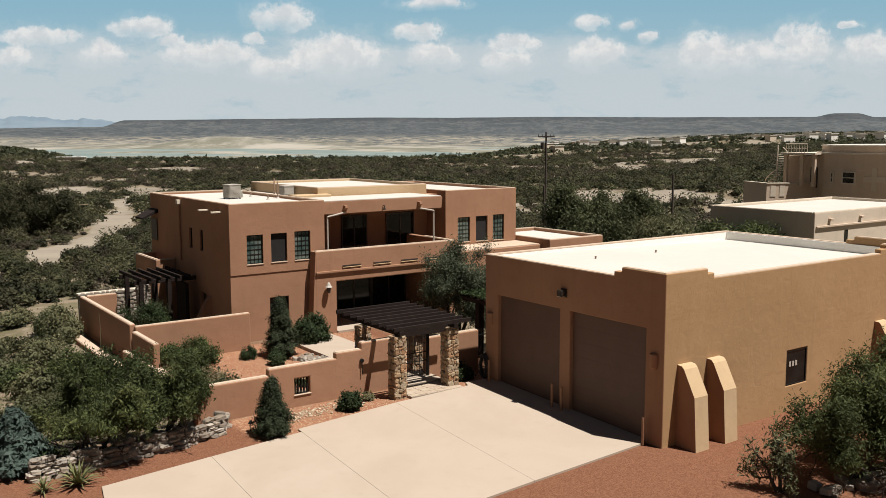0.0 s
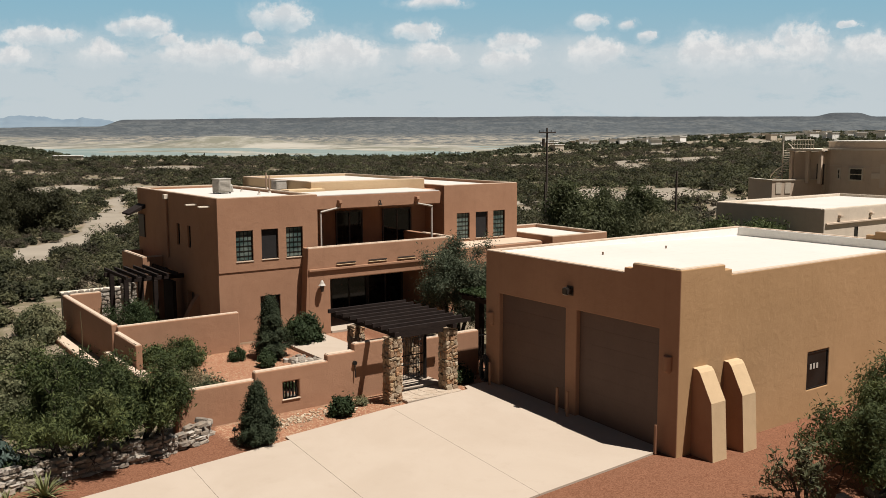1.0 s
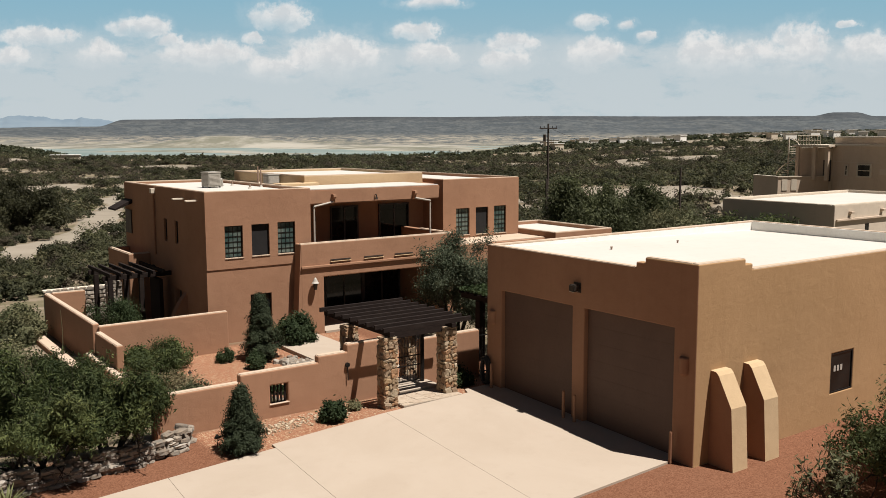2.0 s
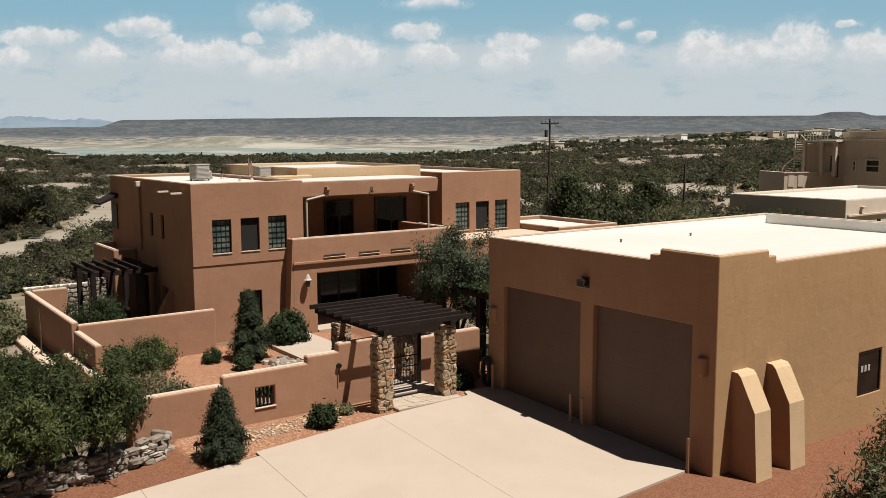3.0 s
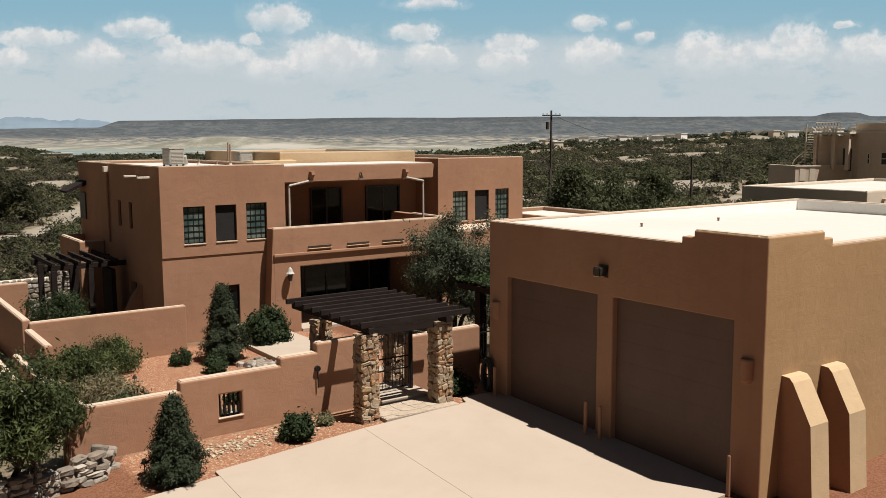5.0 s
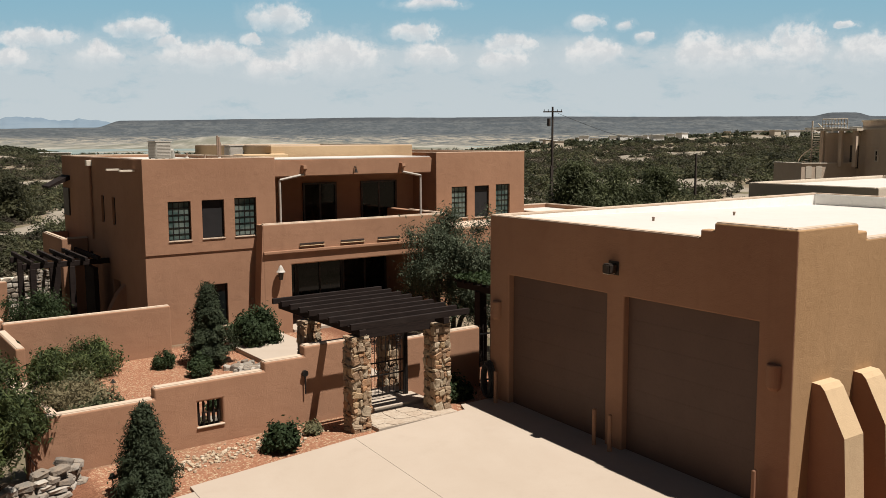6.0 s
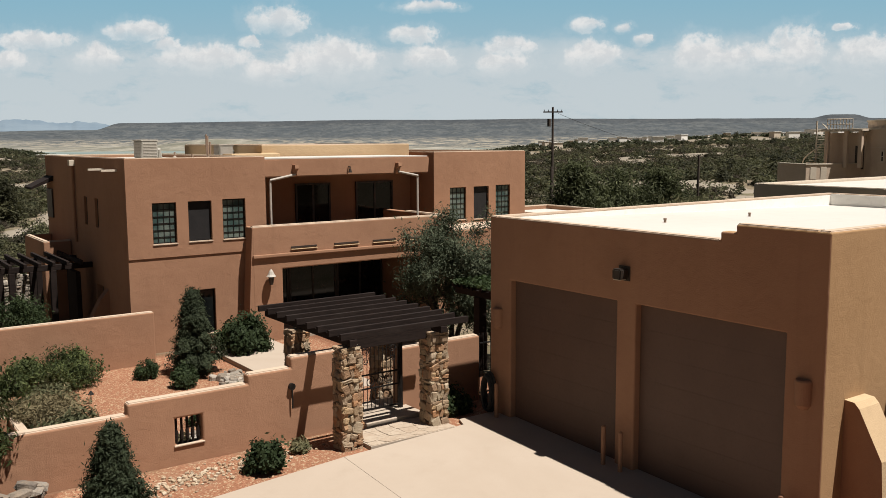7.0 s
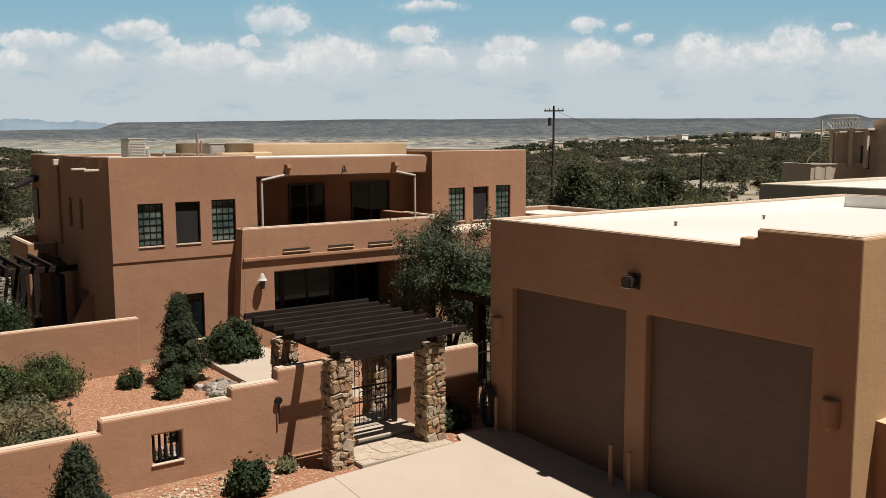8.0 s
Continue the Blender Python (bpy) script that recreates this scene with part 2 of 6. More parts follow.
def leafy(name, dark, light, dry=None, amount=0.0):
    def build(n):
        isl = n.add("ShaderNodeNewGeometry").outputs["Random Per Island"]
        rnd = n.add("ShaderNodeObjectInfo").outputs["Random"]
        patch = n.noise(n.pos, 0.22, 3, 0.6)
        tone = n.add("ShaderNodeAttribute")
        tone.attribute_name = "tone"
        c = n.mix(n.math("ADD", n.math("MULTIPLY_ADD", isl, 0.6, 0.2), tone.outputs["Fac"], clamp=True), dark, light)
        if dry:
            c = n.mix(n.math("MULTIPLY", n.ramp(patch, 0.46, 0.68), amount), c, dry)
        clump = n.noise(n.pos, 3.2, 3, 0.6)
        c = n.mix(n.math("MULTIPLY", n.ramp(clump, 0.42, 0.62), 0.5), c, dark)
        kinds = n.noise(n.pos, 0.42, 3, 0.6)
        c = n.mix(n.math("MULTIPLY", n.ramp(kinds, 0.44, 0.6), 0.55), c, tuple(v * 0.8 for v in dark))
        c = n.mix(n.math("MULTIPLY", rnd, 0.18), c, tuple(v * 0.6 for v in dark))
        put(n, color=c, rough=0.75, spec=0.2)
        # light comes through the leaves too
        tr = n.add("ShaderNodeBsdfTranslucent", {"Color": c})
        out = next(x for x in n.tree.nodes if x.type == "OUTPUT_MATERIAL")
        m = n.add("ShaderNodeMixShader", {0: 0.34, 1: n.b.outputs[0], 2: tr.outputs[0]})
        n.tree.links.new(m.outputs[0], out.inputs[0])
    return material(name, build)


LEAF_MESQUITE = leafy("mesquite_leaves", (0.024, 0.0368, 0.0128), (0.132, 0.156, 0.0528), (0.168, 0.16, 0.06), 0.3)
LEAF_PINE = leafy("pine_needles", (0.0248, 0.036, 0.0176), (0.0736, 0.0864, 0.0448))
LEAF_SHRUB = leafy("shrub_leaves", (0.024, 0.0392, 0.0152), (0.056, 0.076, 0.0288))
LEAF_OLIVE = leafy("olive_leaves", (0.044, 0.0576, 0.032), (0.148, 0.164, 0.104))
LEAF_SAGE = leafy("sage_leaves", (0.0576, 0.0656, 0.0304), (0.2208, 0.216, 0.12), (0.2496, 0.1968, 0.1008), 0.55)
LEAF_BLUE = leafy("blue_spruce_leaves", (0.044, 0.068, 0.056), (0.144, 0.188, 0.16))
LEAF_AGAVE = leafy("agave_leaves", (0.148, 0.1656, 0.0656), (0.3328, 0.324, 0.1656))
LEAF_DRY = leafy("dry_grass", (0.1416, 0.1144, 0.06), (0.2288, 0.196, 0.1144))
LEAF_SCRUB = leafy("scrub_leaves", (0.0224, 0.0256, 0.012), (0.12, 0.12, 0.0576), (0.112, 0.088, 0.0528), 0.5)
LEAF_FAR = leafy("far_scrub_leaves", (0.0208, 0.0272, 0.0144), (0.0944, 0.1, 0.0496), (0.12, 0.104, 0.0624), 0.4)
LEAF_DARK = leafy("dark_mesquite_leaves", (0.0224, 0.024, 0.0112), (0.0784, 0.076, 0.0368))
LEAF_CLUMP = leafy("olive_mesquite_leaves", (0.036, 0.043, 0.019), (0.140, 0.152, 0.070))
LEAF_TWIG = leafy("grey_twigs", (0.0368, 0.0304, 0.0208), (0.104, 0.0848, 0.0576), (0.12, 0.104, 0.064), 0.4)
BARK = plain("bark", (0.0296, 0.0232, 0.0176), (0.0544, 0.0432, 0.0336), 0.95, 9, bumpy=0.6)


def earth(n):
    zone = n.add("ShaderNodeAttribute")
    zone.attribute_name = "zone"
    s = n.add("ShaderNodeSeparateColor", {0: zone.outputs["Color"]})
    red, far, pale = s.outputs[0], s.outputs[1], s.outputs[2]
    huge, a, b, f = n.noise(n.pos, 0.012, 6, 0.62), n.noise(n.pos, 0.09, 6, 0.65), n.noise(n.pos, 0.9, 6, 0.65), n.noise(n.pos, 14, 4, 0.6)
    soil = n.mix(n.ramp(a, 0.35, 0.68), (0.1584, 0.1216, 0.0848), (0.2216, 0.1824, 0.1344))
    soil = n.mix(n.math("MULTIPLY", n.ramp(b, 0.42, 0.7), 0.45), soil, (0.116, 0.0872, 0.0584))
    soil = n.mix(n.math("MULTIPLY", n.ramp(n.noise(n.pos, 0.35, 5, 0.7), 0.42, 0.6), 0.75), soil, (0.0848, 0.0768, 0.04))
    chips = n.add("ShaderNodeTexVoronoi", {"Vector": n.pos, "Scale": 27.0, "Randomness": 1.0})
    gk = n.add("ShaderNodeSeparateColor", {0: chips.outputs["Color"]}).outputs[0]
    grav = n.mix(gk, (0.108, 0.0448, 0.024), (0.18, 0.0848, 0.0496))
    grav = n.mix(n.math("MULTIPLY", n.ramp(b, 0.4, 0.72), 0.35), grav, (0.136, 0.0656, 0.0384))
    grav = n.mix(n.math("MULTIPLY", n.ramp(pale, 0.05, 0.25), n.ramp(gk, 0.0, 0.7, 0.45, 0.95)), grav, (0.252, 0.12, 0.0704))
    grav = n.mix(n.math("MULTIPLY", n.ramp(gk, 0.80, 0.9), n.ramp(pale, 0.05, 0.25)), grav, (0.328, 0.24, 0.152))
    c = n.mix(red, soil, grav)
    sand = n.mix(n.ramp(a, 0.3, 0.7), (0.172, 0.1456, 0.112), (0.24, 0.208, 0.1648))
    c = n.mix(n.ramp(pale, 0.36, 0.85), c, sand)
    turn = n.add("ShaderNodeVectorRotate", {"Vector": n.pos, "Angle": radians(35.4)})
    turn.rotation_type = "Z_AXIS"
    # scrub-dotted slopes: gullies down the scarp, dark brush, paler washes at its foot
    st = n.add("ShaderNodeMapping", {"Vector": turn.outputs[0], "Scale": (0.014, 0.011, 0.055)}).outputs[0]
    dots = n.add("ShaderNodeMapping", {"Vector": turn.outputs[0], "Scale": (0.06, 0.03, 0.20)}).outputs[0]
    height = n.add("ShaderNodeSeparateXYZ", {0: n.pos}).outputs[2]
    # hill colours lean blue-grey: the haze of distance is painted in
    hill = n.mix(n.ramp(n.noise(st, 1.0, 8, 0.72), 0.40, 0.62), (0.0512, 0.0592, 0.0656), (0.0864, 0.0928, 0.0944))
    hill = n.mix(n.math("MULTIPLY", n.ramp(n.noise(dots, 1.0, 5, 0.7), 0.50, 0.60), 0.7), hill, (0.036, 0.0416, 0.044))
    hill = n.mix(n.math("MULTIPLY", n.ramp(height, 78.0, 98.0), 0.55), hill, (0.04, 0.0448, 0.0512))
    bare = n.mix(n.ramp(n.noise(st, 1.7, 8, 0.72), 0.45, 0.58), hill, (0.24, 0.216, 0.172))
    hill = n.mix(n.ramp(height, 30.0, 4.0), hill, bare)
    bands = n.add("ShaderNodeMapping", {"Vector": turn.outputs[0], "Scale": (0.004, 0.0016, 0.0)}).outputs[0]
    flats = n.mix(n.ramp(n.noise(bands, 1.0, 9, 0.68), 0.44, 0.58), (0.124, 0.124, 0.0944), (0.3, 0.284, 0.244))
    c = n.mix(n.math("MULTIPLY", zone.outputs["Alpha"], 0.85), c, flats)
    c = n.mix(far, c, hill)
    put(n, color=c, rough=0.95, spec=0.1, normal=bump(n, n.math("ADD", b, n.math("MULTIPLY", f, 0.3)), 0.5, 0.05))


EARTH = material("desert_ground", earth)


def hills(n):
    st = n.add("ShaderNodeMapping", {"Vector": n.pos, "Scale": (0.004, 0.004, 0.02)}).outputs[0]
    # pale blue of distance haze, put into the base colour
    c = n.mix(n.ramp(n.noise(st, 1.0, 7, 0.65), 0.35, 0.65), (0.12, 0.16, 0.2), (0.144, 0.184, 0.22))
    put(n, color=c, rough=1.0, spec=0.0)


FAR_HILL = material("haze_tinted_mountain", hills)


def water(n):
    a = n.noise(n.pos, 0.01, 4, 0.6)
    put(n, color=n.mix(n.ramp(a, 0.35, 0.65), (0.132, 0.164, 0.148), (0.192, 0.212, 0.188)), rough=0.5, spec=0.15)


WATER = material("lake_water", water)


# ---------------------------------------------------------------- mesh helpers
def link_mesh(name, mesh, mat, parent=None, label=""):
    ob = new(name, mesh)
    if mat is not None and not mesh.materials:
        mesh.materials.append(mat)
    if parent is not None:
        ob.parent = parent
    if label:
        ob["label"] = label
    return ob


def part(name, bm, mat, parent=None, label="", smooth=False):
    """Links a bmesh as one mesh object under a thing or a part."""
    me = bpy.data.meshes.new(name)
    bmesh.ops.recalc_face_normals(bm, faces=bm.faces)
    bm.to_mesh(me)
    bm.free()
    if smooth:
        for p in me.polygons:
            p.use_smooth = True
    return link_mesh(name, me, mat, parent, label)


def thing(name, label, category, group="", kind="", at=(0, 0, 0)):
    ob = new(name)
    ob.location = at
    ob.empty_display_size = 0.2
    return tagged(ob, label, category, group, kind)


def box(bm, x0, x1, y0, y1, z0, z1, m=None):
    m = m or Matrix.Identity(4)
    v = [bm.verts.new(m @ Vector(p)) for p in ((x0, y0, z0), (x1, y0, z0), (x1, y1, z0), (x0, y1, z0), (x0, y0, z1), (x1, y0, z1), (x1, y1, z1), (x0, y1, z1))]
    for f in ((3, 2, 1, 0), (4, 5, 6, 7), (0, 1, 5, 4), (1, 2, 6, 5), (2, 3, 7, 6), (3, 0, 4, 7)):
        bm.faces.new([v[i] for i in f])
    return v


def boxes(*spans, bevel=0.0):
    bm = bmesh.new()
    for s in spans:
        box(bm, *s)
    if bevel:
        bmesh.ops.bevel(bm, geom=list(bm.edges), offset=bevel, segments=2, affect="EDGES", profile=0.6)
    return bm


def tube(bm, points, radius, sides=8, r_end=None):
    """A round bar along points; returns nothing."""
    pts = [Vector(p) for p in points]
    rings = []
    for i, p in enumerate(pts):
        d = (pts[min(i + 1, len(pts) - 1)] - pts[max(i - 1, 0)]).normalized()
        a = d.orthogonal().normalized() if i == 0 else (side - d * side.dot(d)).normalized()
        side = a
        b = d.cross(a)
        r = radius if r_end is None else radius + (r_end - radius) * i / (len(pts) - 1)
        rings.append([bm.verts.new(p + (a * math.cos(k * math.tau / sides) + b * math.sin(k * math.tau / sides)) * r) for k in range(sides)])
    for q, s in zip(rings, rings[1:]):
        for k in range(sides):
            bm.faces.new((q[k], q[(k + 1) % sides], s[(k + 1) % sides], s[k]))
    bm.faces.new(rings[0][::-1])
    bm.faces.new(rings[-1])


def solid(adds, subs, bevel=0.06, segments=3):
    """One rectilinear solid: boxes joined, boxes cut away, its outer edges rounded as plaster is."""
    cuts = [sorted({b[k] for b in adds + subs for k in (2 * ax, 2 * ax + 1)}) for ax in range(3)]
    dims = [len(c) - 1 for c in cuts]
    full = np.zeros([d + 2 for d in dims], bool)
    mid = [[(a + b) / 2 for a, b in zip(c, c[1:])] for c in cuts]
    for i, x in enumerate(mid[0]):
        for j, y in enumerate(mid[1]):
            for k, z in enumerate(mid[2]):
                has = lambda b: b[0] < x < b[1] and b[2] < y < b[3] and b[4] < z < b[5]
                full[i + 1, j + 1, k + 1] = any(map(has, adds)) and not any(map(has, subs))
    bm, made = bmesh.new(), {}

    def vert(i, j, k):
        if (i, j, k) not in made:
            made[i, j, k] = bm.verts.new((cuts[0][i], cuts[1][j], cuts[2][k]))
        return made[i, j, k]

    for i, j, k in np.argwhere(full):
        c = (i - 1, j - 1, k - 1)
        for ax in range(3):
            for s in (0, 1):
                o = [i, j, k]
                o[ax] += 1 if s else -1
                if full[tuple(o)]:
                    continue
                e, g = (ax + 1) % 3, (ax + 2) % 3
                quad = []
                for de, dg in ((0, 0), (1, 0), (1, 1), (0, 1)):
                    p = list(c)
                    p[ax] += s
                    p[e] += de
                    p[g] += dg
                    quad.append(vert(*p))
                bm.faces.new(quad if s else quad[::-1])
    bmesh.ops.dissolve_limit(bm, angle_limit=radians(1), verts=bm.verts, edges=bm.edges)
    if bevel:
        sharp = [e for e in bm.edges if len(e.link_faces) == 2 and e.calc_face_angle(0) > radians(40)]
        bmesh.ops.bevel(bm, geom=sharp, offset=bevel, segments=segments, affect="EDGES", profile=0.5, clamp_overlap=True)
    return bm


def vnoise(x, y, scale, seed=0):
    """Smooth value noise, 0 to 1, for arrays."""
    x, y = np.asarray(x, float) / scale + seed * 17.13, np.asarray(y, float) / scale + seed * 5.71
    i, j = np.floor(x), np.floor(y)
    u, v = x - i, y - j
    u, v = u * u * (3 - 2 * u), v * v * (3 - 2 * v)

    def h(a, b):
        s = np.sin(a * 127.1 + b * 311.7 + seed * 74.7) * 43758.5453
        return s - np.floor(s)
    return (h(i, j) * (1 - u) + h(i + 1, j) * u) * (1 - v) + (h(i, j + 1) * (1 - u) + h(i + 1, j + 1) * u) * v


def fbm(x, y, scale, seed=0, octaves=4):
    t, a, w = 0, 1.0, 0.0
    for o in range(octaves):
        t = t + a * vnoise(x, y, scale / 2 ** o, seed + o)
        w += a
        a *= 0.5
    return t / w


def sstep(a, b, x):
    t = np.clip((np.asarray(x, float) - a) / (b - a), 0, 1)
    return t * t * (3 - 2 * t)


# ---------------------------------------------------------------- the lie of the land
HUB = np.array((-20.0, -14.0))
LAKE = -14.0


def drive_z(x, y):
    return 0.033 * y + 0.012 * x


def land(x, y):
    """Height of the ground, for arrays."""
    x, y = np.asarray(x, float), np.asarray(y, float)
    dx, dy = x - HUB[0], y - HUB[1]
    u, v = dx * FWD.x + dy * FWD.y, dx * RGT.x + dy * RGT.y
    r = np.hypot(dx, dy)
    s = v / np.maximum(u, 1.0)
    near = np.clip(drive_z(np.clip(x, -18, 0), np.clip(y, -8, 10)), -0.5, 0.4) - 0.07
    yard = 0.08 - 0.62 * sstep(11, 19, y)
    near = near + (yard - near) * sstep(9.6, 11.2, y) 
    near = near - 0.5 * sstep(-11.0, -16, x) * sstep(10.5, 16, y)
    near = near + (-0.05 - near) * sstep(1.5, 6.0, x) * sstep(10.5, 8, y)
    out = sstep(55, 120, r)
    bumps = (fbm(x, y, 55, 3) - 0.5) * 5.0 + (fbm(x, y, 260, 5) - 0.5) * 9.0 * sstep(150, 500, r)
    wild = -1.2 + bumps - 1.5 * sstep(-0.05, -0.3, s) * sstep(60, 160, u)
    rise = sstep(-0.02, 0.5, s) * (0.006 * np.clip(u - 90, 0, 1400) + 3.0 * sstep(90, 320, u)) * 1.5
    wild = wild + 3.0 * sstep(-0.41, -0.50, s) * sstep(170, 480, u)
    z = near * (1 - out) + (wild + rise) * out
    # the drop to the lake, its basin and the far side
    edge = 400 + 1050 * sstep(0.0, 0.30, s) + 1000 * sstep(-0.40, -0.52, s) + 120 * (fbm(x, y, 300, 9) - 0.5)
    drop = sstep(0, 330, u - edge)
    basin = LAKE - 0.2 + (fbm(x, y, 230, 21) - 0.475) * 9.0 + 6.0 * sstep(2250, 3000, u + 500 * (fbm(x, y, 400, 33) - 0.5))
    z = z * (1 - drop) + basin * drop
    z = z + 27.0 * np.exp(-((u - 2450) / 190) ** 2 - ((v + 610) / 190) ** 2)
    plain_ = sstep(2600, 3700, u) * 30 + (fbm(x, y, 260, 41) - 0.5) * 16 * sstep(2600, 3400, u)
    z = z + plain_
    wander = 420 * (fbm(v, v * 0 + 3.0, 900, 51) - 0.5) + 160 * (fbm(v, v * 0 + 7.0, 170, 53) - 0.5)
    rim = 103 - 6 * sstep(-0.12, -0.37, s) + 5 * fbm(v, v * 0, 700, 61) + 17 * sstep(0.405, 0.43, s) * sstep(0.475, 0.455, s) - 4 * sstep(0.1, 0.45, s)
    face = sstep(3650, 4250, u + wander)
    cliff = 0.72 * face + 0.28 * sstep(4190, 4260, u + wander)
    z = z * (1 - cliff) + rim * cliff
    low = sstep(-0.352, -0.382, s)
    z = np.where(u > 3000, z * (1 - low) + np.minimum(z, 20 + 46 * sstep(3600, 4300, u)) * low, z)
    return z


WAY = ((-7.2, 65), (-5.1, 72.4), (-0.5, 83), (6.5, 93), (12.5, 109.6), (17.5, 127.6), (23.8, 148.7), (30, 175), (47, 206))


def trail_distance(x, y):
    """Distance to the sandy wash west of the house."""
    best = np.full(np.shape(x), 1e9)
    for (ax, ay), (bx, by) in zip(WAY, WAY[1:]):
        ex, ey = bx - ax, by - ay
        t = np.clip(((x - ax) * ex + (y - ay) * ey) / (ex * ex + ey * ey), 0, 1)
        best = np.minimum(best, np.hypot(x - ax - t * ex, y - ay - t * ey))
    return best


def trail(x, y):
    d = trail_distance(x, y) + 6.0 * (fbm(x, y, 8, 85) - 0.5)
    return sstep(3.2, 1.6, d)


SANDY = ((74, 92, 8, 5), (217, 198, 14, 9), (222, 184, 12, 7), (250, 186, 16, 7), (163, 128, 10, 5), (174, 121, 12, 5), (65, 79, 4, 3),
         (48, 210, 6, 12), (92, 334, 14, 16), (46, 372, 7, 12), (133, 430, 14, 20), (96, 255, 9, 7), (-2, 168, 4, 8))


def sandy(x, y):
    """Bare sandy banks at known places."""
    best = 0.0 * x
    for cx, cy, rx, ry in SANDY:
        d = ((x - cx) / rx) ** 2 + ((y - cy) / ry) ** 2 + 1.6 * (fbm(x, y, 7, 15) - 0.5)
        best = np.maximum(best, sstep(1.3, 0.7, d))
    return best


def clearing(x, y):
    """Bare sandy patches in the scrub: large ones and many small ones."""
    return np.maximum(sstep(0.665, 0.70, fbm(x, y, 60, 83)), sstep(0.60, 0.65, fbm(x, y, 19, 87)))


def build_land():
    fine = np.arange(-36, 36.01, 0.25)
    wide = np.arange(40, 321, 5.0)
    az = np.radians(np.concatenate([fine, wide]))
    r = [2.0]
    while r[-1] < 4750:
        r.append(r[-1] + max(0.32, r[-1] * 0.0175) if r[-1] < 2000 else r[-1] + 35)
    r = np.array(r)
    base = math.atan2(FWD.y, FWD.x)
    A, R = np.meshgrid(base - az, r)
    x, y = HUB[0] + R * np.cos(A), HUB[1] + R * np.sin(A)
    z = land(x, y)
    rows, cols = x.shape
    co = np.column_stack([x.ravel(), y.ravel(), z.ravel()])
    co = np.vstack([co, [[HUB[0], HUB[1], float(land(*HUB))]]])
    i, j = np.meshgrid(np.arange(rows - 1), np.arange(cols), indexing="ij")
    a, b = i * cols + j, i * cols + (j + 1) % cols
    quads = np.stack([a, a + cols, b + cols, b], -1).reshape(-1, 4)
    faces = quads.tolist() + [[rows * cols, (k + 1) % cols, k][::-1] for k in range(cols)]
    me = bpy.data.meshes.new("ground")
    me.from_pydata(co.tolist(), [], faces)
    me.update()
    px, py, pz = co.T
    dx, dy = px - HUB[0], py - HUB[1]
    u, v = dx * FWD.x + dy * FWD.y, dx * RGT.x + dy * RGT.y
    s = v / np.maximum(u, 1)
    wob = 0.5 * (fbm(px, py, 3.0, 71) - 0.5)
    red = sstep(-23, -21, px + wob) * sstep(30, 26, px) * sstep(-16, -12, py + wob) * sstep(11.8, 11.2, py)
    red = np.maximum(red, sstep(-10.7, -10.2, px) * sstep(11.2, 11.8, py) * sstep(26, 25, py) * sstep(4, 3, px))
    red = red * (1 - 0.2 * sstep(0.52, 0.66, fbm(px, py, 1.6, 73)) * sstep(8.0, 9.0, py) * sstep(11.6, 11.0, py))
    drop = sstep(430, 700, u - 1050 * sstep(0.0, 0.30, s) - 1000 * sstep(-0.40, -0.52, s))
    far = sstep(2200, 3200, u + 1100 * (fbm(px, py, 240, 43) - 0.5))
    lane, lane2 = trail(px, py), sandy(px, py)
    patches = clearing(px, py) * sstep(75, 130, u) * 0.9
    pale = np.clip(np.maximum(np.maximum(lane, lane2) * 1.5, patches) + drop * 0.9 + 0.34 * sstep(8.2, 8.8, py) * sstep(26, 24, py) * np.where(py < 11.3, sstep(-11.6, -10.8, px), sstep(-10.7, -10, px)) * sstep(3, 1, px), 0, 1) * (1 - far)
    col = me.color_attributes.new("zone", "FLOAT_COLOR", "POINT")
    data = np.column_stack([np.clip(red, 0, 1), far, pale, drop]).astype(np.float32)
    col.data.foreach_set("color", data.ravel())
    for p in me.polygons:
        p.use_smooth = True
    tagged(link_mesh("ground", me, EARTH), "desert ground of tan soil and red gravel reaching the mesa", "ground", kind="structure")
    return


build_land()


def build_water():
    bm = bmesh.new()
    lo, hi, n = 700, 3600, 8
    pts = []
    for side in (-1, 1):
        for k in range(n + 1):
            u = lo + (hi - lo) * (k if side < 0 else n - k) / n
            v = side * u * 0.62
            pts.append(bm.verts.new((HUB[0] + u * FWD.x + v * RGT.x, HUB[1] + u * FWD.y + v * RGT.y, LAKE)))
    bm.faces.new(pts)
    tagged(part("water", bm, WATER), "pale turquoise lake water between sand bars", "lake", kind="structure")


build_water()


def build_mountains():
    """Ranges beyond the end of the mesa, tinted blue for haze."""
    n = 90
    for name, dist, s0, s1, top, seed in (("mountain_range", 4770.0, -0.60, -0.33, 112.0, 5),):
        bm = bmesh.new()
        rows = []
        for depth in (0, 1):
            row = []
            for k in range(n + 1):
                s = s0 + (s1 - s0) * k / n
                ridge = top * (0.58 + 0.62 * float(fbm(s * 1000, 0.0, 42, seed)) + 0.18 * float(fbm(s * 1000, 0.0, 9, seed + 3)))
                ridge *= float(sstep(-0.325, -0.40, s)) * 0.55 + 0.45
                u = dist / math.hypot(1, s) - (0 if depth else 260)
                row.append(bm.verts.new((HUB[0] + u * (FWD.x + s * RGT.x), HUB[1] + u * (FWD.y + s * RGT.y), ridge if depth else 20)))
            rows.append(row)
        for k in range(n):
            bm.faces.new((rows[0][k], rows[0][k + 1], rows[1][k + 1], rows[1][k]))
        tagged(part(name, bm, FAR_HILL, smooth=True), "mountain range on the skyline, tinted blue for haze", "mountain", kind="structure")


build_mountains()

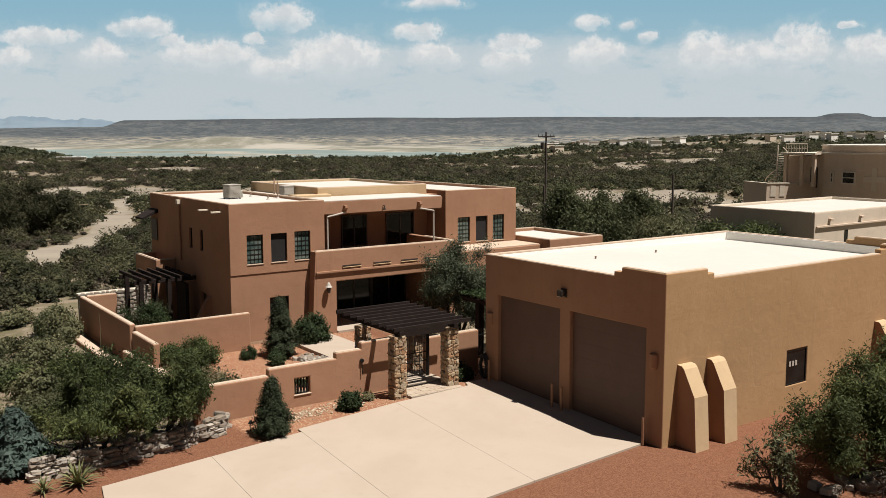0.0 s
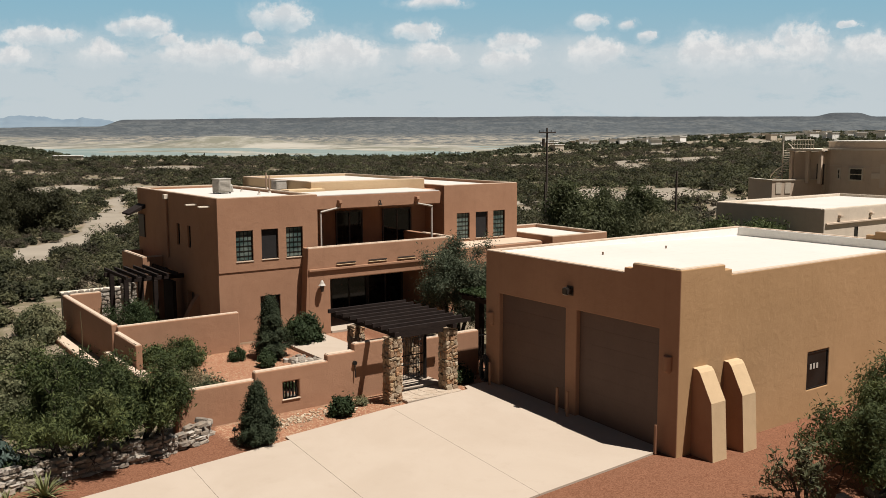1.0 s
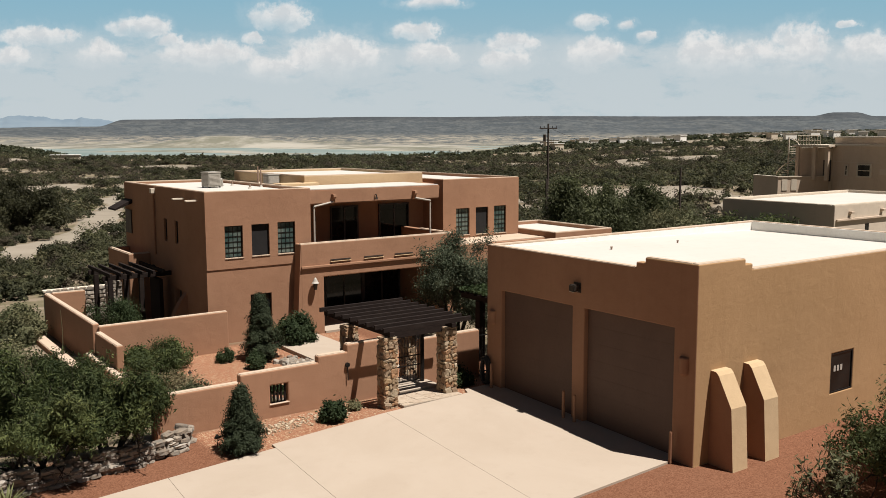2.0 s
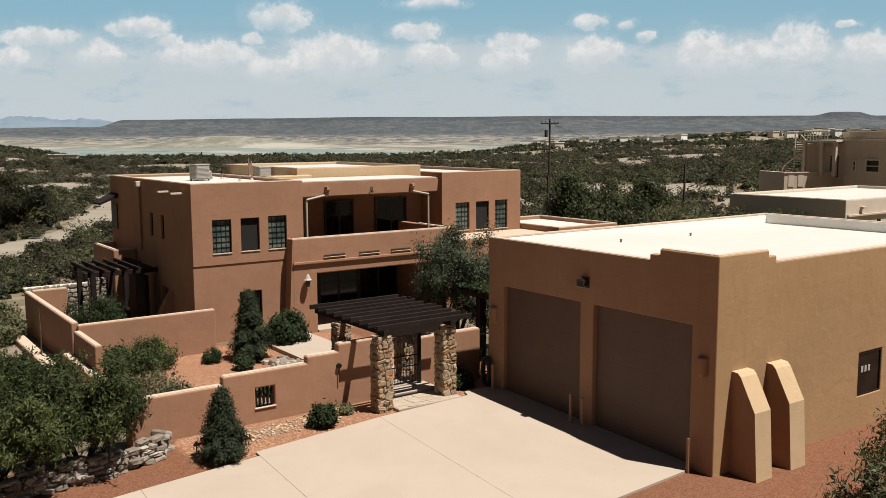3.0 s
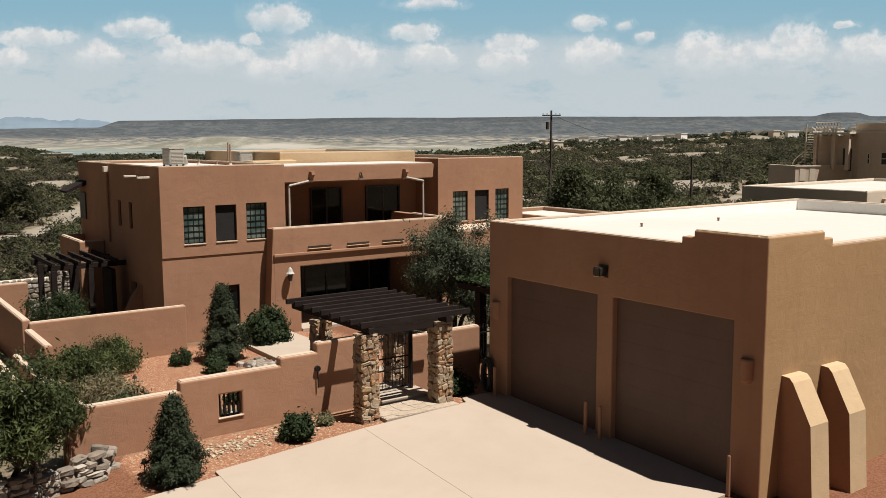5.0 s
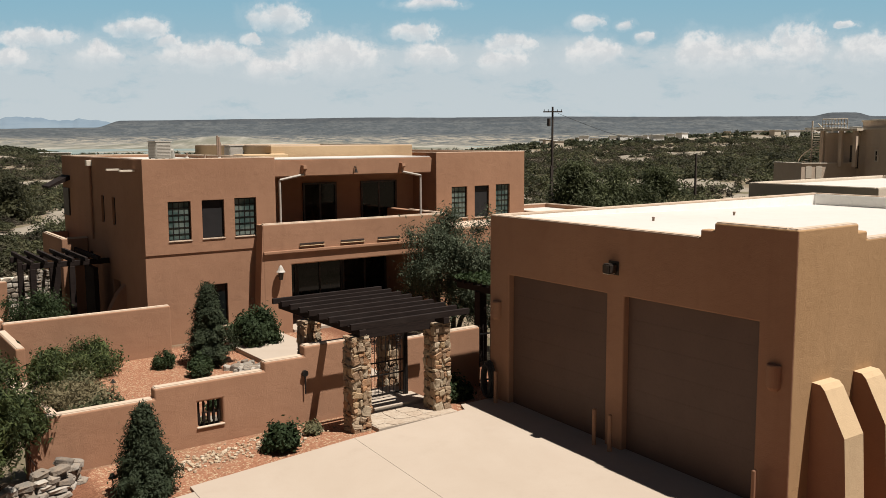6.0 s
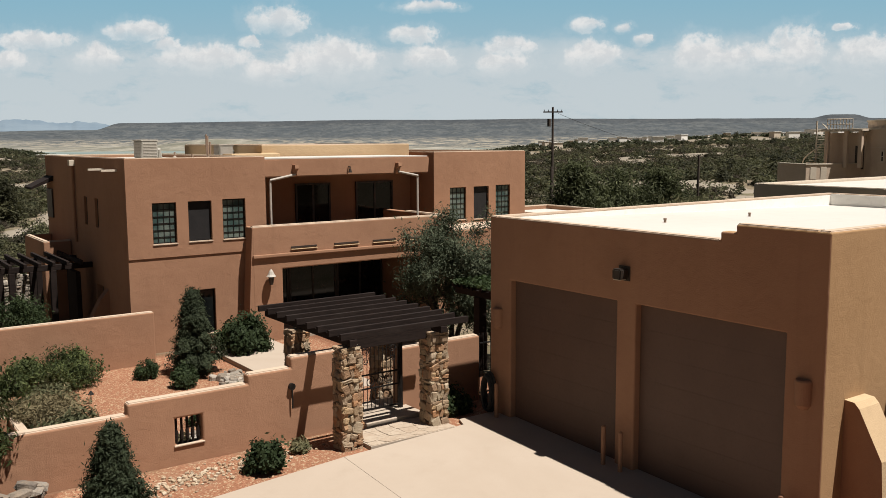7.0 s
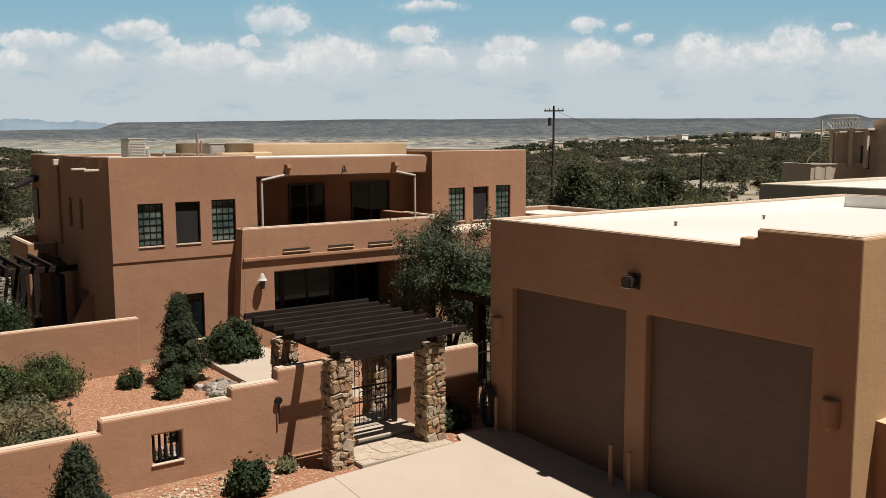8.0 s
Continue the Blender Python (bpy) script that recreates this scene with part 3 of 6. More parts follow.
# ---------------------------------------------------------------- driveway
def build_drive():
    drive = thing("driveway", "cream concrete driveway slabs with straight joints", "driveway", kind="structure")
    cuts = [-16.75, -13.05, -9.55, -5.05, -0.02]
    low_edge = lambda x: 0.66 + 0.064 * (x + 0.45)

    def slab(corners):
        bm = bmesh.new()
        top = [bm.verts.new((x, y, drive_z(x, y))) for x, y in corners]
        low = [bm.verts.new((x, y, drive_z(x, y) - 0.16)) for x, y in corners]
        bm.faces.new(top)
        bm.faces.new(low[::-1])
        k = len(corners)
        for i in range(k):
            bm.faces.new((top[i], low[i], low[(i + 1) % k], top[(i + 1) % k]))
        bmesh.ops.bevel(bm, geom=[e for e in bm.edges if all(v in top for v in e.verts)], offset=0.004, segments=1, affect="EDGES")
        part("slab", bm, CONCRETE, drive)

    for x0, x1 in zip(cuts, cuts[1:]):
        sh = lambda x, y: x + 0.05 * (y - 9)
        g = 0.0035
        edge = (lambda x: 7.97 + 0.11 * (x + 13.1)) if x1 < -9 else (lambda x: 8.70 + 0.112 * (x + 9.5))
        last = x1 > -1
        y0a, y0b = low_edge(x0), (low_edge(x1) if not last else 0.64)
        right_top = (0.17, 9.72) if last else (sh(x1, edge(x1)) - g, edge(x1))
        right_low = (x1 - 0.35, y0b) if last else (sh(x1, y0b) - g, y0b)
        if x0 < -16:
            slab([(x0 - 2.6, -6.0), (sh(x1, -6.0) - g, -6.0), right_top, (x0, edge(x0))])
        elif x0 < -10:
            slab([(sh(x0, -6.0) + g, -6.0), (sh(x1, 0) - g - (0.8 if x1 > -9.6 else 0), -6.0 if x1 < -9.6 else -1.0), (sh(x1, y0b) - g, y0b), right_top, (sh(x0, edge(x0)) + g, edge(x0))])
        else:
            slab([(sh(x0, y0a) + g, y0a), right_low] + ([(0.17, 0.90)] if last else []) + [right_top] + ([(-1.2, 9.75), (-1.35, 9.35)] if last else []) + [(sh(x0, edge(x0)) + g, edge(x0))])
    # the walk up to the gate, with one low step
    bm = bmesh.new()
    box(bm, -3.55, -1.75, 10.63, 12.4, 0.05, 0.40)
    bmesh.ops.bevel(bm, geom=list(bm.edges), offset=0.015, segments=1, affect="EDGES")
    part("step", bm, CONCRETE, drive)
    bm = boxes((-2.5, 0.2, 12.41, 24.9, -0.9, -0.36), bevel=0.015)
    part("slab", bm, CONCRETE, drive)


build_drive()


# ---------------------------------------------------------------- garage
def window(parent, axis, plane, a0, a1, z0, z1, kind, sill=True, depth=0.13):
    """A window in a recess of a wall. axis 'y': the wall faces -y at y = plane; axis 'x': it faces -x."""
    def bx(bm, p0, p1, q0, q1, r0, r1):
        box(bm, p0, p1, q0, q1, r0, r1) if axis == "y" else box(bm, q0, q1, p0, p1, r0, r1)
    d = plane + depth
    w = thing("window", "", "")
    w.parent = parent
    bm = bmesh.new()
    t = 0.05
    for s in ((a0, a1, z1 - t, z1), (a0, a1, z0, z0 + t), (a0, a0 + t, z0 + t, z1 - t), (a1 - t, a1, z0 + t, z1 - t)):
        bx(bm, s[0], s[1], d - 0.03, d + 0.04, s[2], s[3])
    part("frame", bm, IRON if kind != "white" else CREAM, w)
    bm = bmesh.new()
    bx(bm, a0 + t, a1 - t, d, d + 0.02, z0 + t, z1 - t)
    part("pane", bm, {"teal": PANE_TEAL, "dark": PANE, "screen": SCREEN, "white": PANE}[kind], w)
    if kind in ("teal",):
        n, m = 4, 6
        for k in range(1, n):
            bm = bmesh.new()
            x = a0 + (a1 - a0) * k / n
            bx(bm, x - 0.014, x + 0.014, d - 0.02, d - 0.003, z0 + t, z1 - t)
            part("muntin", bm, IRON, w)
        for k in range(1, m):
            bm = bmesh.new()
            z = z0 + (z1 - z0) * k / m
            bx(bm, a0 + t, a1 - t, d - 0.024, d - 0.004, z - 0.014, z + 0.014)
            part("muntin", bm, IRON, w)
    if sill:
        bm = bmesh.new()
        bx(bm, a0 - 0.03, a1 + 0.03, plane - 0.035, d - 0.035, z0 - 0.05, z0 + 0.012)
        bmesh.ops.bevel(bm, geom=list(bm.edges), offset=0.02, segments=2, affect="EDGES")
        part("sill", bm, STUCCO_CAP, w)
    return w


def roof_sheet(parent, corners, name="roof", mat=None):
    bm = bmesh.new()
    top = [bm.verts.new(c) for c in corners]
    low = [bm.verts.new((c[0], c[1], c[2] - 0.05)) for c in corners]
    bm.faces.new(top)
    bm.faces.new(low[::-1])
    for i in range(len(top)):
        bm.faces.new((top[i], low[i], low[(i + 1) % len(top)], top[(i + 1) % len(top)]))
    return part(name, bm, mat or ROOF, parent)


def cap(parent, x0, x1, y0, y1, z, mat=None, h=0.05):
    bm = bmesh.new()
    box(bm, x0 - 0.012, x1 + 0.012, y0 - 0.012, y1 + 0.012, z - 0.03, z + h)
    bmesh.ops.bevel(bm, geom=[e for e in bm.edges if e.verts[0].co.z > z or e.verts[1].co.z > z], offset=min(h, 0.045), segments=3, affect="EDGES")
    return part("coping", bm, mat or STUCCO_CAP, parent)


def build_garage():
    g = thing("garage", "tan stucco double garage with stepped parapet and white roof", "garage")
    lo, hi, mid_ = 5.70, 6.05, 5.88
    X1, Y1 = 16.15, 9.92
    adds = [(0, X1, 0, Y1, -0.4, lo), (0, 2.2, 0, 0.28, lo - 0.5, hi), (0, 0.28, 0, 2.05, lo - 0.5, hi),
            (2.2, 2.55, 0, 0.28, lo - 0.5, mid_), (0, 0.28, 2.05, 2.42, lo - 0.5, mid_),
            (13.9, X1, 0, 0.28, lo - 0.5, hi), (13.5, 13.9, 0, 0.28, lo - 0.5, mid_), (X1 - 0.28, X1, 0, 2.6, lo - 0.5, hi), (X1 - 0.28, X1, 2.6, 3.0, lo - 0.5, mid_)]
    subs = [(0.28, X1 - 0.28, 0.28, Y1 - 0.28, 4.9, 7.0), (-0.1, 0.24, 0.84, 4.66, -0.5, 4.05), (-0.1, 0.24, 5.24, 9.06, -0.5, 4.05),
            (7.1, 8.45, -0.1, 0.2, 0.98, 2.38)]
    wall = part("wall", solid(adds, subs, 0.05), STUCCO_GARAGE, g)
    # the shaded door side takes the darker, redder house stucco to deepen its shade
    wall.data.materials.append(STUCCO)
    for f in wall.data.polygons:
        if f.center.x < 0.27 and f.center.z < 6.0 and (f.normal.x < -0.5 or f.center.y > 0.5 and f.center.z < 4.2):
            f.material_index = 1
    roof_sheet(g, [(0.27, 0.27, 5.60), (X1 - 0.27, 0.27, 5.30), (X1 - 0.27, Y1 - 0.27, 5.28), (0.27, Y1 - 0.27, 5.60)])
    # painted tops and inner faces of the parapet
    for s in ((2.6, 13.45, 0.02, 0.27, lo), (0.02, 0.27, 2.47, Y1 - 0.3, lo), (0.02, X1 - 0.02, Y1 - 0.27, Y1 - 0.02, lo), (X1 - 0.27, X1 - 0.02, 3.05, Y1 - 0.3, lo),
              (0.03, 2.17, 0.03, 0.25, hi), (0.03, 0.25, 0.28, 2.02, hi), (13.95, X1 - 0.03, 0.03, 0.25, hi), (X1 - 0.25, X1 - 0.03, 0.28, 2.55, hi)):
        cap(g, *s, mat=STUCCO_CAP, h=0.02)
    # coating coloured whiter here than on the roof, for light bounced onto it
    bm = bmesh.new()
    box(bm, X1 - 0.34, X1 - 0.284, 0.3, Y1 - 0.3, 5.2, 5.69)
    box(bm, 0.284, 0.3, 0.3, Y1 - 0.3, 5.5, 5.66)
    box(bm, 0.3, X1 - 0.3, Y1 - 0.3, Y1 - 0.284, 5.2, 5.66)
    part("flashing", bm, WHITE_PAINT, g, "white roof coating turned up the parapet")
    for y0, y1 in ((0.84, 4.66), (5.24, 9.06)):
        d = thing("garage_door", "", "")
        d.parent = g
        rows = 7
        for k in range(rows):
            z0, z1 = 0.0 + 4.05 * k / rows, 4.05 * (k + 1) / rows - 0.0015
            bm = boxes((0.18, 0.225, y0 + 0.01, y1 - 0.01, max(z0, -0.05), z1), bevel=0.001)
            part("panel", bm, GARAGE_DOOR, d)
        part("backing", boxes((0.226, 0.238, y0 + 0.01, y1 - 0.01, -0.1, 4.04)), DARK, d)
    w = window(g, "y", 0.0, 7.1, 8.45, 0.98, 2.38, "dark", sill=False, depth=0.05)
    for k in range(3):
        x = 7.32 + 0.2 * k
        part("notice", boxes((x, x + 0.12, 0.036, 0.046, 1.72, 1.92)), WHITE_METAL, w, "small pale notice behind the glass")
    # buttresses: a battered pier with a sloping head
    for x in (0.69, 2.26, 13.3, 14.7):
        bm = bmesh.new()
        prof = [(0.05, -0.4), (-0.93, -0.4), (-0.90, 0.0), (-0.78, 1.80), (-0.30, 2.70), (-0.20, 2.80), (0.05, 2.82)]
        a = [bm.verts.new((x, y, z)) for y, z in prof]
        b = [bm.verts.new((x + 0.7, y, z)) for y, z in prof]
        bm.faces.new(a)
        bm.faces.new(b[::-1])
        for i in range(len(prof)):
            j = (i + 1) % len(prof)
            bm.faces.new((a[i], b[i], b[j], a[j]))
        bmesh.ops.recalc_face_normals(bm, faces=bm.faces)
        ob = part("buttress", bm, STUCCO_PALE, g, "buttress with front coloured pale for sun and cheeks darker for shade")
        # sun on the fronts and shade on the cheeks are put into the stucco colour
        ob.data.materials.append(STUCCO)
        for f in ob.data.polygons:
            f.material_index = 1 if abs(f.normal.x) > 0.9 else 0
    # roof vents
    for x, y in ((3.6, 6.95), (7.75, 7.3)):
        bm = bmesh.new()
        z = 5.6 - 0.02 * x
        tube(bm, [(x, y, z - 0.05), (x, y, z + 0.1)], 0.035)
        tube(bm, [(x, y, z + 0.08), (x, y, z + 0.12)], 0.045)
        part("vent_pipe", bm, PIPE, g)
    return g


build_garage()


def wall_light(x, y, z, big):
    l = thing("wall_light", "bronze box light fixed high on the garage wall" if big else "plaster half-round sconce on the garage wall", "lamp", "garage lights")
    if big:
        bm = bmesh.new()
        box(bm, x - 0.30, x - 0.02, y - 0.13, y + 0.13, z - 0.12, z + 0.12)
        bmesh.ops.bevel(bm, geom=list(bm.edges), offset=0.03, segments=2, affect="EDGES")
        part("housing", bm, BRONZE, l)
        part("lens", boxes((x - 0.28, x - 0.08, y - 0.10, y + 0.10, z - 0.135, z - 0.121)), GLASS_MILK, l)
        part("back_plate", boxes((x - 0.025, x - 0.003, y - 0.17, y + 0.17, z - 0.17, z + 0.17), bevel=0.006), BRONZE, l)
    else:
        bm = bmesh.new()
        n = 12
        rings = []
        for zz, r in ((z - 0.28, 0.10), (z - 0.2, 0.16), (z + 0.25, 0.17), (z + 0.28, 0.15)):
            rings.append([bm.verts.new((x - 0.003 - r * math.sin(math.pi * k / n), y - r * math.cos(math.pi * k / n), zz)) for k in range(n + 1)])
        for q, s in zip(rings, rings[1:]):
            for k in range(n):
                bm.faces.new((q[k], q[k + 1], s[k + 1], s[k]))
        bm.faces.new(rings[0])
        bm.faces.new(rings[-1])
        part("shade", bm, STUCCO, l)


wall_light(0, 5.0, 4.72, True)
wall_light(0, 9.55, 2.95, False)
wall_light(0, 0.42, 2.95, False)


def bollard(y, x=-0.28):
    b = thing("bollard", "tan painted pipe bollard beside the garage doors", "bollard", "bollards")
    bm = bmesh.new()
    z = float(drive_z(x, y))
    tube(bm, [(x, y, z - 0.05), (x, y, z + 0.85), (x, y, z + 0.92)], 0.055, 12)
    part("post", bm, STUCCO, b, smooth=False)
    bm = bmesh.new()
    tube(bm, [(x, y, z + 0.921), (x, y, z + 0.95)], 0.052, 12, 0.02)
    part("cap", bm, STUCCO, b)


bollard(4.78)
bollard(5.32)
bollard(9.3)
bollard(0.62)


# ---------------------------------------------------------------- house
def build_house():
    h = thing("house", "two-storey adobe-style stucco house with balcony and flat roofs", "house")
    base = -0.9
    # west block
    top = 7.12
    wins = [(-4.14, -3.19, 3.78, 5.39), (-2.71, -1.75, 3.80, 5.40), (-1.28, -0.30, 3.80, 5.43)]
    adds = [(-5.12, 0.62, 25.78, 39.2, base, 3.24), (-5.12, 0.62, 25.74, 39.2, 3.24, top)]
    subs = [(-4.87, 0.37, 26.0, 38.95, 6.93, 8.0)]
    subs += [(a, b, 25.6, 25.99, c, d) for a, b, c, d in wins]
    subs += [(-2.85, -1.70, 25.6, 25.99, 0.0, 1.82)]
    side = [(29.75, 30.25, 4.2, 5.42), (31.5, 32.0, 4.2, 5.42)]
    subs += [(-5.3, -4.92, a, b, c, d) for a, b, c, d in side]
    subs += [(-5.3, -4.8, 29.5, 30.6, -0.6, 1.75)]
    part("wall", solid(adds, subs, 0.045), STUCCO, h)
    roof_sheet(h, [(-4.89, 25.98, 6.97), (0.39, 25.98, 6.97), (0.39, 38.97, 6.97), (-4.89, 38.97, 6.97)])
    for s in ((-5.10, 0.60, 25.76, 25.99), (-5.10, -4.88, 25.99, 38.96), (-5.10, 0.60, 38.96, 39.18), (0.38, 0.60, 25.99, 38.96)):
        cap(h, *s, top, h=0.03)
    for (a, b, c, d), kind in zip(wins, ("teal", "screen", "teal")):
        window(h, "y", 25.74, a, b, c, d, kind)
    window(h, "y", 25.78, -2.85, -1.70, 0.0, 1.82, "dark")
    for a, b, c, d in side:
        window(h, "x", -5.12, a, b, c, d, "dark", sill=False)
    # side door with a battered plaster cheek
    part("door", boxes((-4.86, -4.81, 29.5, 30.6, -0.6, 1.74), bevel=0.01), DARK, h)
    bm = bmesh.new()
    prof = [(-5.10, -0.7), (-6.2, -0.7), (-5.85, 0.6), (-5.45, 1.35), (-5.10, 1.75)]
    a = [bm.verts.new((x, 28.7, z)) for x, z in prof]
    b = [bm.verts.new((x, 29.15, z)) for x, z in prof]
    bm.faces.new(a)
    bm.faces.new(b[::-1])
    for i in range(len(prof)):
        bm.faces.new((a[i], a[(i + 1) % len(prof)], b[(i + 1) % len(prof)], b[i]))
    part("buttress", bm, STUCCO, h)
    # walled bay on the west side
    part("wall", solid([(-6.35, -5.14, 34.6, 38.8, base, 3.25)], [(-6.1, -5.0, 34.85, 38.55, 2.2, 4.0)], 0.05), STUCCO, h)
    cap(h, -6.33, -6.12, 34.62, 38.78, 3.25)
    cap(h, -6.10, -5.15, 34.62, 34.83, 3.25)
    bm = bmesh.new()
    prof = [(-5.13, 6.15), (-6.15, 5.62), (-6.15, 5.52), (-5.13, 5.92)]
    a, b = [[bm.verts.new((x, y, z)) for x, z in prof] for y in (37.6, 39.1)]
    bm.faces.new(a)
    bm.faces.new(b[::-1])
    for i in range(4):
        bm.faces.new((a[i], a[(i + 1) % 4], b[(i + 1) % 4], b[i]))
    part("awning", bm, WOOD, h, "dark sloping timber awning over a rear window")
    # dark panel for the shadowed opening under the awning, not an actual shutter
    part("shutter", boxes((-5.2, -5.13, 37.8, 38.9, 4.1, 5.5), bevel=0.01), DARK, h)
    # roof drains on the west side
    for y in (26.8, 28.7):
        bm = boxes((-5.72, -5.1, y - 0.1, y + 0.1, 6.62, 6.70), bevel=0.01)
        part("scupper", bm, CREAM, h, "pale metal roof drain spout")
    bm = bmesh.new()
    tube(bm, [(-5.2, 33.4, 6.85), (-5.2, 33.4, 3.3)], 0.06)
    part("downspout", bm, STUCCO, h)
    bm = boxes((-5.36, -5.1, 33.25, 33.55, 6.72, 6.98), bevel=0.015)
    part("scupper", bm, CREAM, h)

    # balcony and porch in the middle
    fy, x0, x1 = 25.1, -0.32, 9.45
    adds = [(x0, x1, fy, 30.4, base, 3.1), (x0, x1, fy, fy + 0.3, 3.05, 4.27), (x0, x0 + 0.3, fy, 25.78, 3.05, 4.27), (x1 - 0.3, x1, fy, 30.3, 3.05, 4.27)]
    subs = [(1.0, 8.9, 24, 30.1, base + 0.3, 2.46)]
    part("wall", solid(adds, subs, 0.05), STUCCO, h)
    # battered west cheek
    bm = bmesh.new()
    v = [(x0, fy + 0.004, 4.1), (x0, 25.74, 4.1), (x0 - 0.30, 25.74, base), (x0 - 0.30, fy + 0.004, base), (x0 + 0.02, fy + 0.004, base), (x0 + 0.02, 25.74, base), (x0 + 0.02, fy + 0.004, 4.1), (x0 + 0.02, 25.74, 4.1)]
    v = [bm.verts.new(p) for p in v]
    for f in ((0, 1, 2, 3), (0, 3, 4, 6), (1, 7, 5, 2), (0, 6, 7, 1), (3, 2, 5, 4), (4, 5, 7, 6)):
        bm.faces.new([v[i] for i in f])
    part("buttress", bm, STUCCO, h)
    cap(h, x0 + 0.02, x1 - 0.02, fy + 0.02, fy + 0.28, 4.27, h=0.04)
    cap(h, x1 - 0.28, x1 - 0.02, fy + 0.3, 28.3, 4.27, h=0.04)
    bm = boxes((x0 - 0.01, x1 + 0.01, fy - 0.11, fy - 0.004, 2.98, 3.12), bevel=0.03)
    part("string_course", bm, STUCCO, h)
    for x in (2.0, 4.05, 6.0, 7.75):
        bm = boxes((x - 0.62, x + 0.62, fy - 0.10, fy - 0.003, 3.235, 3.262), bevel=0.008)
        part("scupper", bm, STUCCO_PALE, h, "long flat drain lip over the porch")
        bm = boxes((x - 0.6, x + 0.6, fy - 0.04, fy - 0.005, 3.30, 3.37))
        part("drain_slot", bm, DARK, h)
    # back walls of porch and balcony, with the balcony doors
    part("wall", boxes((0.64, 10.93, 30.42, 30.7, base, 7.0)), STUCCO, h)
    part("floor", boxes((1.0, 8.9, 25.0, 30.08, -0.62, -0.42), bevel=0.01), CONCRETE, h)
    for xa, xb in ((4.25, 6.15), (7.6, 9.8)):
        d = thing("door", "", "")
        d.parent = h
        part("frame", boxes((xa, xa + 0.09, 30.320, 30.415, 3.12, 5.72), (xb - 0.09, xb, 30.320, 30.415, 3.12, 5.72), (xa + 0.09, xb - 0.09, 30.320, 30.415, 5.63, 5.72), ((xa + xb) / 2 - 0.05, (xa + xb) / 2 + 0.05, 30.330, 30.414, 3.12, 5.63)), DARK, d)
        for p, q in ((xa + 0.09, (xa + xb) / 2 - 0.05), ((xa + xb) / 2 + 0.05, xb - 0.09)):
            part("pane", boxes((p, q, 30.360, 30.400, 3.12, 5.63)), PANE, d)
    # dark glass added across the whole porch back, standing in for its deep shade
    for xa, xb in ((1.02, 3.60), (3.62, 6.20), (6.22, 8.88)):
        d = thing("door", "", "")
        d.parent = h
        part("frame", boxes((xa, xa + 0.1, 29.990, 30.085, -0.42, 1.9), (xb - 0.1, xb, 29.990, 30.085, -0.42, 1.9), (xa + 0.1, xb - 0.1, 29.990, 30.085, 1.8, 1.9), ((xa + xb) / 2 - 0.05, (xa + xb) / 2 + 0.05, 30.000, 30.084, -0.42, 1.8)), DARK, d)
        for p, q in ((xa + 0.1, (xa + xb) / 2 - 0.05), ((xa + xb) / 2 + 0.05, xb - 0.1)):
            part("pane", boxes((p, q, 30.030, 30.070, -0.42, 1.8)), PANE, d)
    # roof over the balcony: a deep plaster beam with a tapered end
    bm = bmesh.new()
    ya, yb, zt, zb = 25.95, 30.4, 7.0, 6.24
    v = [(0.63, ya, zb), (9.02, ya, zb), (9.1, ya, zt), (0.63, ya, zt), (0.63, yb, zb), (9.02, yb, zb), (9.1, yb, zt), (0.63, yb, zt)]
    v = [bm.verts.new(p) for p in v]
    for f in ((0, 1, 2, 3), (7, 6, 5, 4), (0, 4, 5, 1), (3, 2, 6, 7), (1, 5, 6, 2), (0, 3, 7, 4)):
        bm.faces.new([v[i] for i in f])
    bmesh.ops.bevel(bm, geom=list(bm.edges), offset=0.05, segments=2, affect="EDGES")
    part("canopy", bm, STUCCO, h)
    part("canopy", boxes((9.14, 10.93, 29.2, 30.4, 6.28, 6.92), bevel=0.03), STUCCO, h)
    roof_sheet(h, [(0.7, 26.02, 7.045), (9.0, 26.02, 7.045), (9.0, 29.6, 7.045), (0.7, 29.6, 7.045)])
    for x, s in ((2.05, -1), (7.25, 1)):
        bm = bmesh.new()
        prof = [(ya, 6.75), (ya - 0.28, 6.75), (ya - 0.30, 6.60), (ya - 0.16, 6.50), (ya - 0.14, 6.36), (ya, 6.24)]
        a = [bm.verts.new((x - 0.085, y, z)) for y, z in prof]
        b = [bm.verts.new((x + 0.085, y, z)) for y, z in prof]
        bm.faces.new(a)
        bm.faces.new(b[::-1])
        for i in range(len(prof)):
            bm.faces.new((a[i], a[(i + 1) % len(prof)], b[(i + 1) % len(prof)], b[i]))
        part("corbel", bm, STUCCO, h, "plaster drain corbel on the balcony beam")
        bm = bmesh.new()
        xe = 0.95 if s < 0 else 8.42
        tube(bm, [(x, ya - 0.12, 6.34), (xe, ya + 0.02, 6.12), (xe, ya + 0.05, 6.05), (xe, ya + 0.05, 3.14)], 0.055)
        part("downspout", bm, WHITE_METAL, h, "white metal downspout")
    # small lamp on the beam
    bm = bmesh.new()
    tube(bm, [(4.7, ya - 0.02, 6.62), (4.7, ya - 0.16, 6.62), (4.7, ya - 0.16, 6.5)], 0.03)
    tube(bm, [(4.7, ya - 0.16, 6.52), (4.7, ya - 0.16, 6.36)], 0.05, 10, 0.09)
    part("spotlight", bm, BRONZE, h)

    # raised middle behind the balcony
    part("wall", solid([(2.3, 10.45, 29.75, 40.0, 6.6, 7.58), (0.64, 3.0, 29.3, 30.4, 6.6, 7.2)], [(2.55, 10.2, 30.0, 39.75, 7.4, 8)], 0.04), STUCCO_PALE, h)
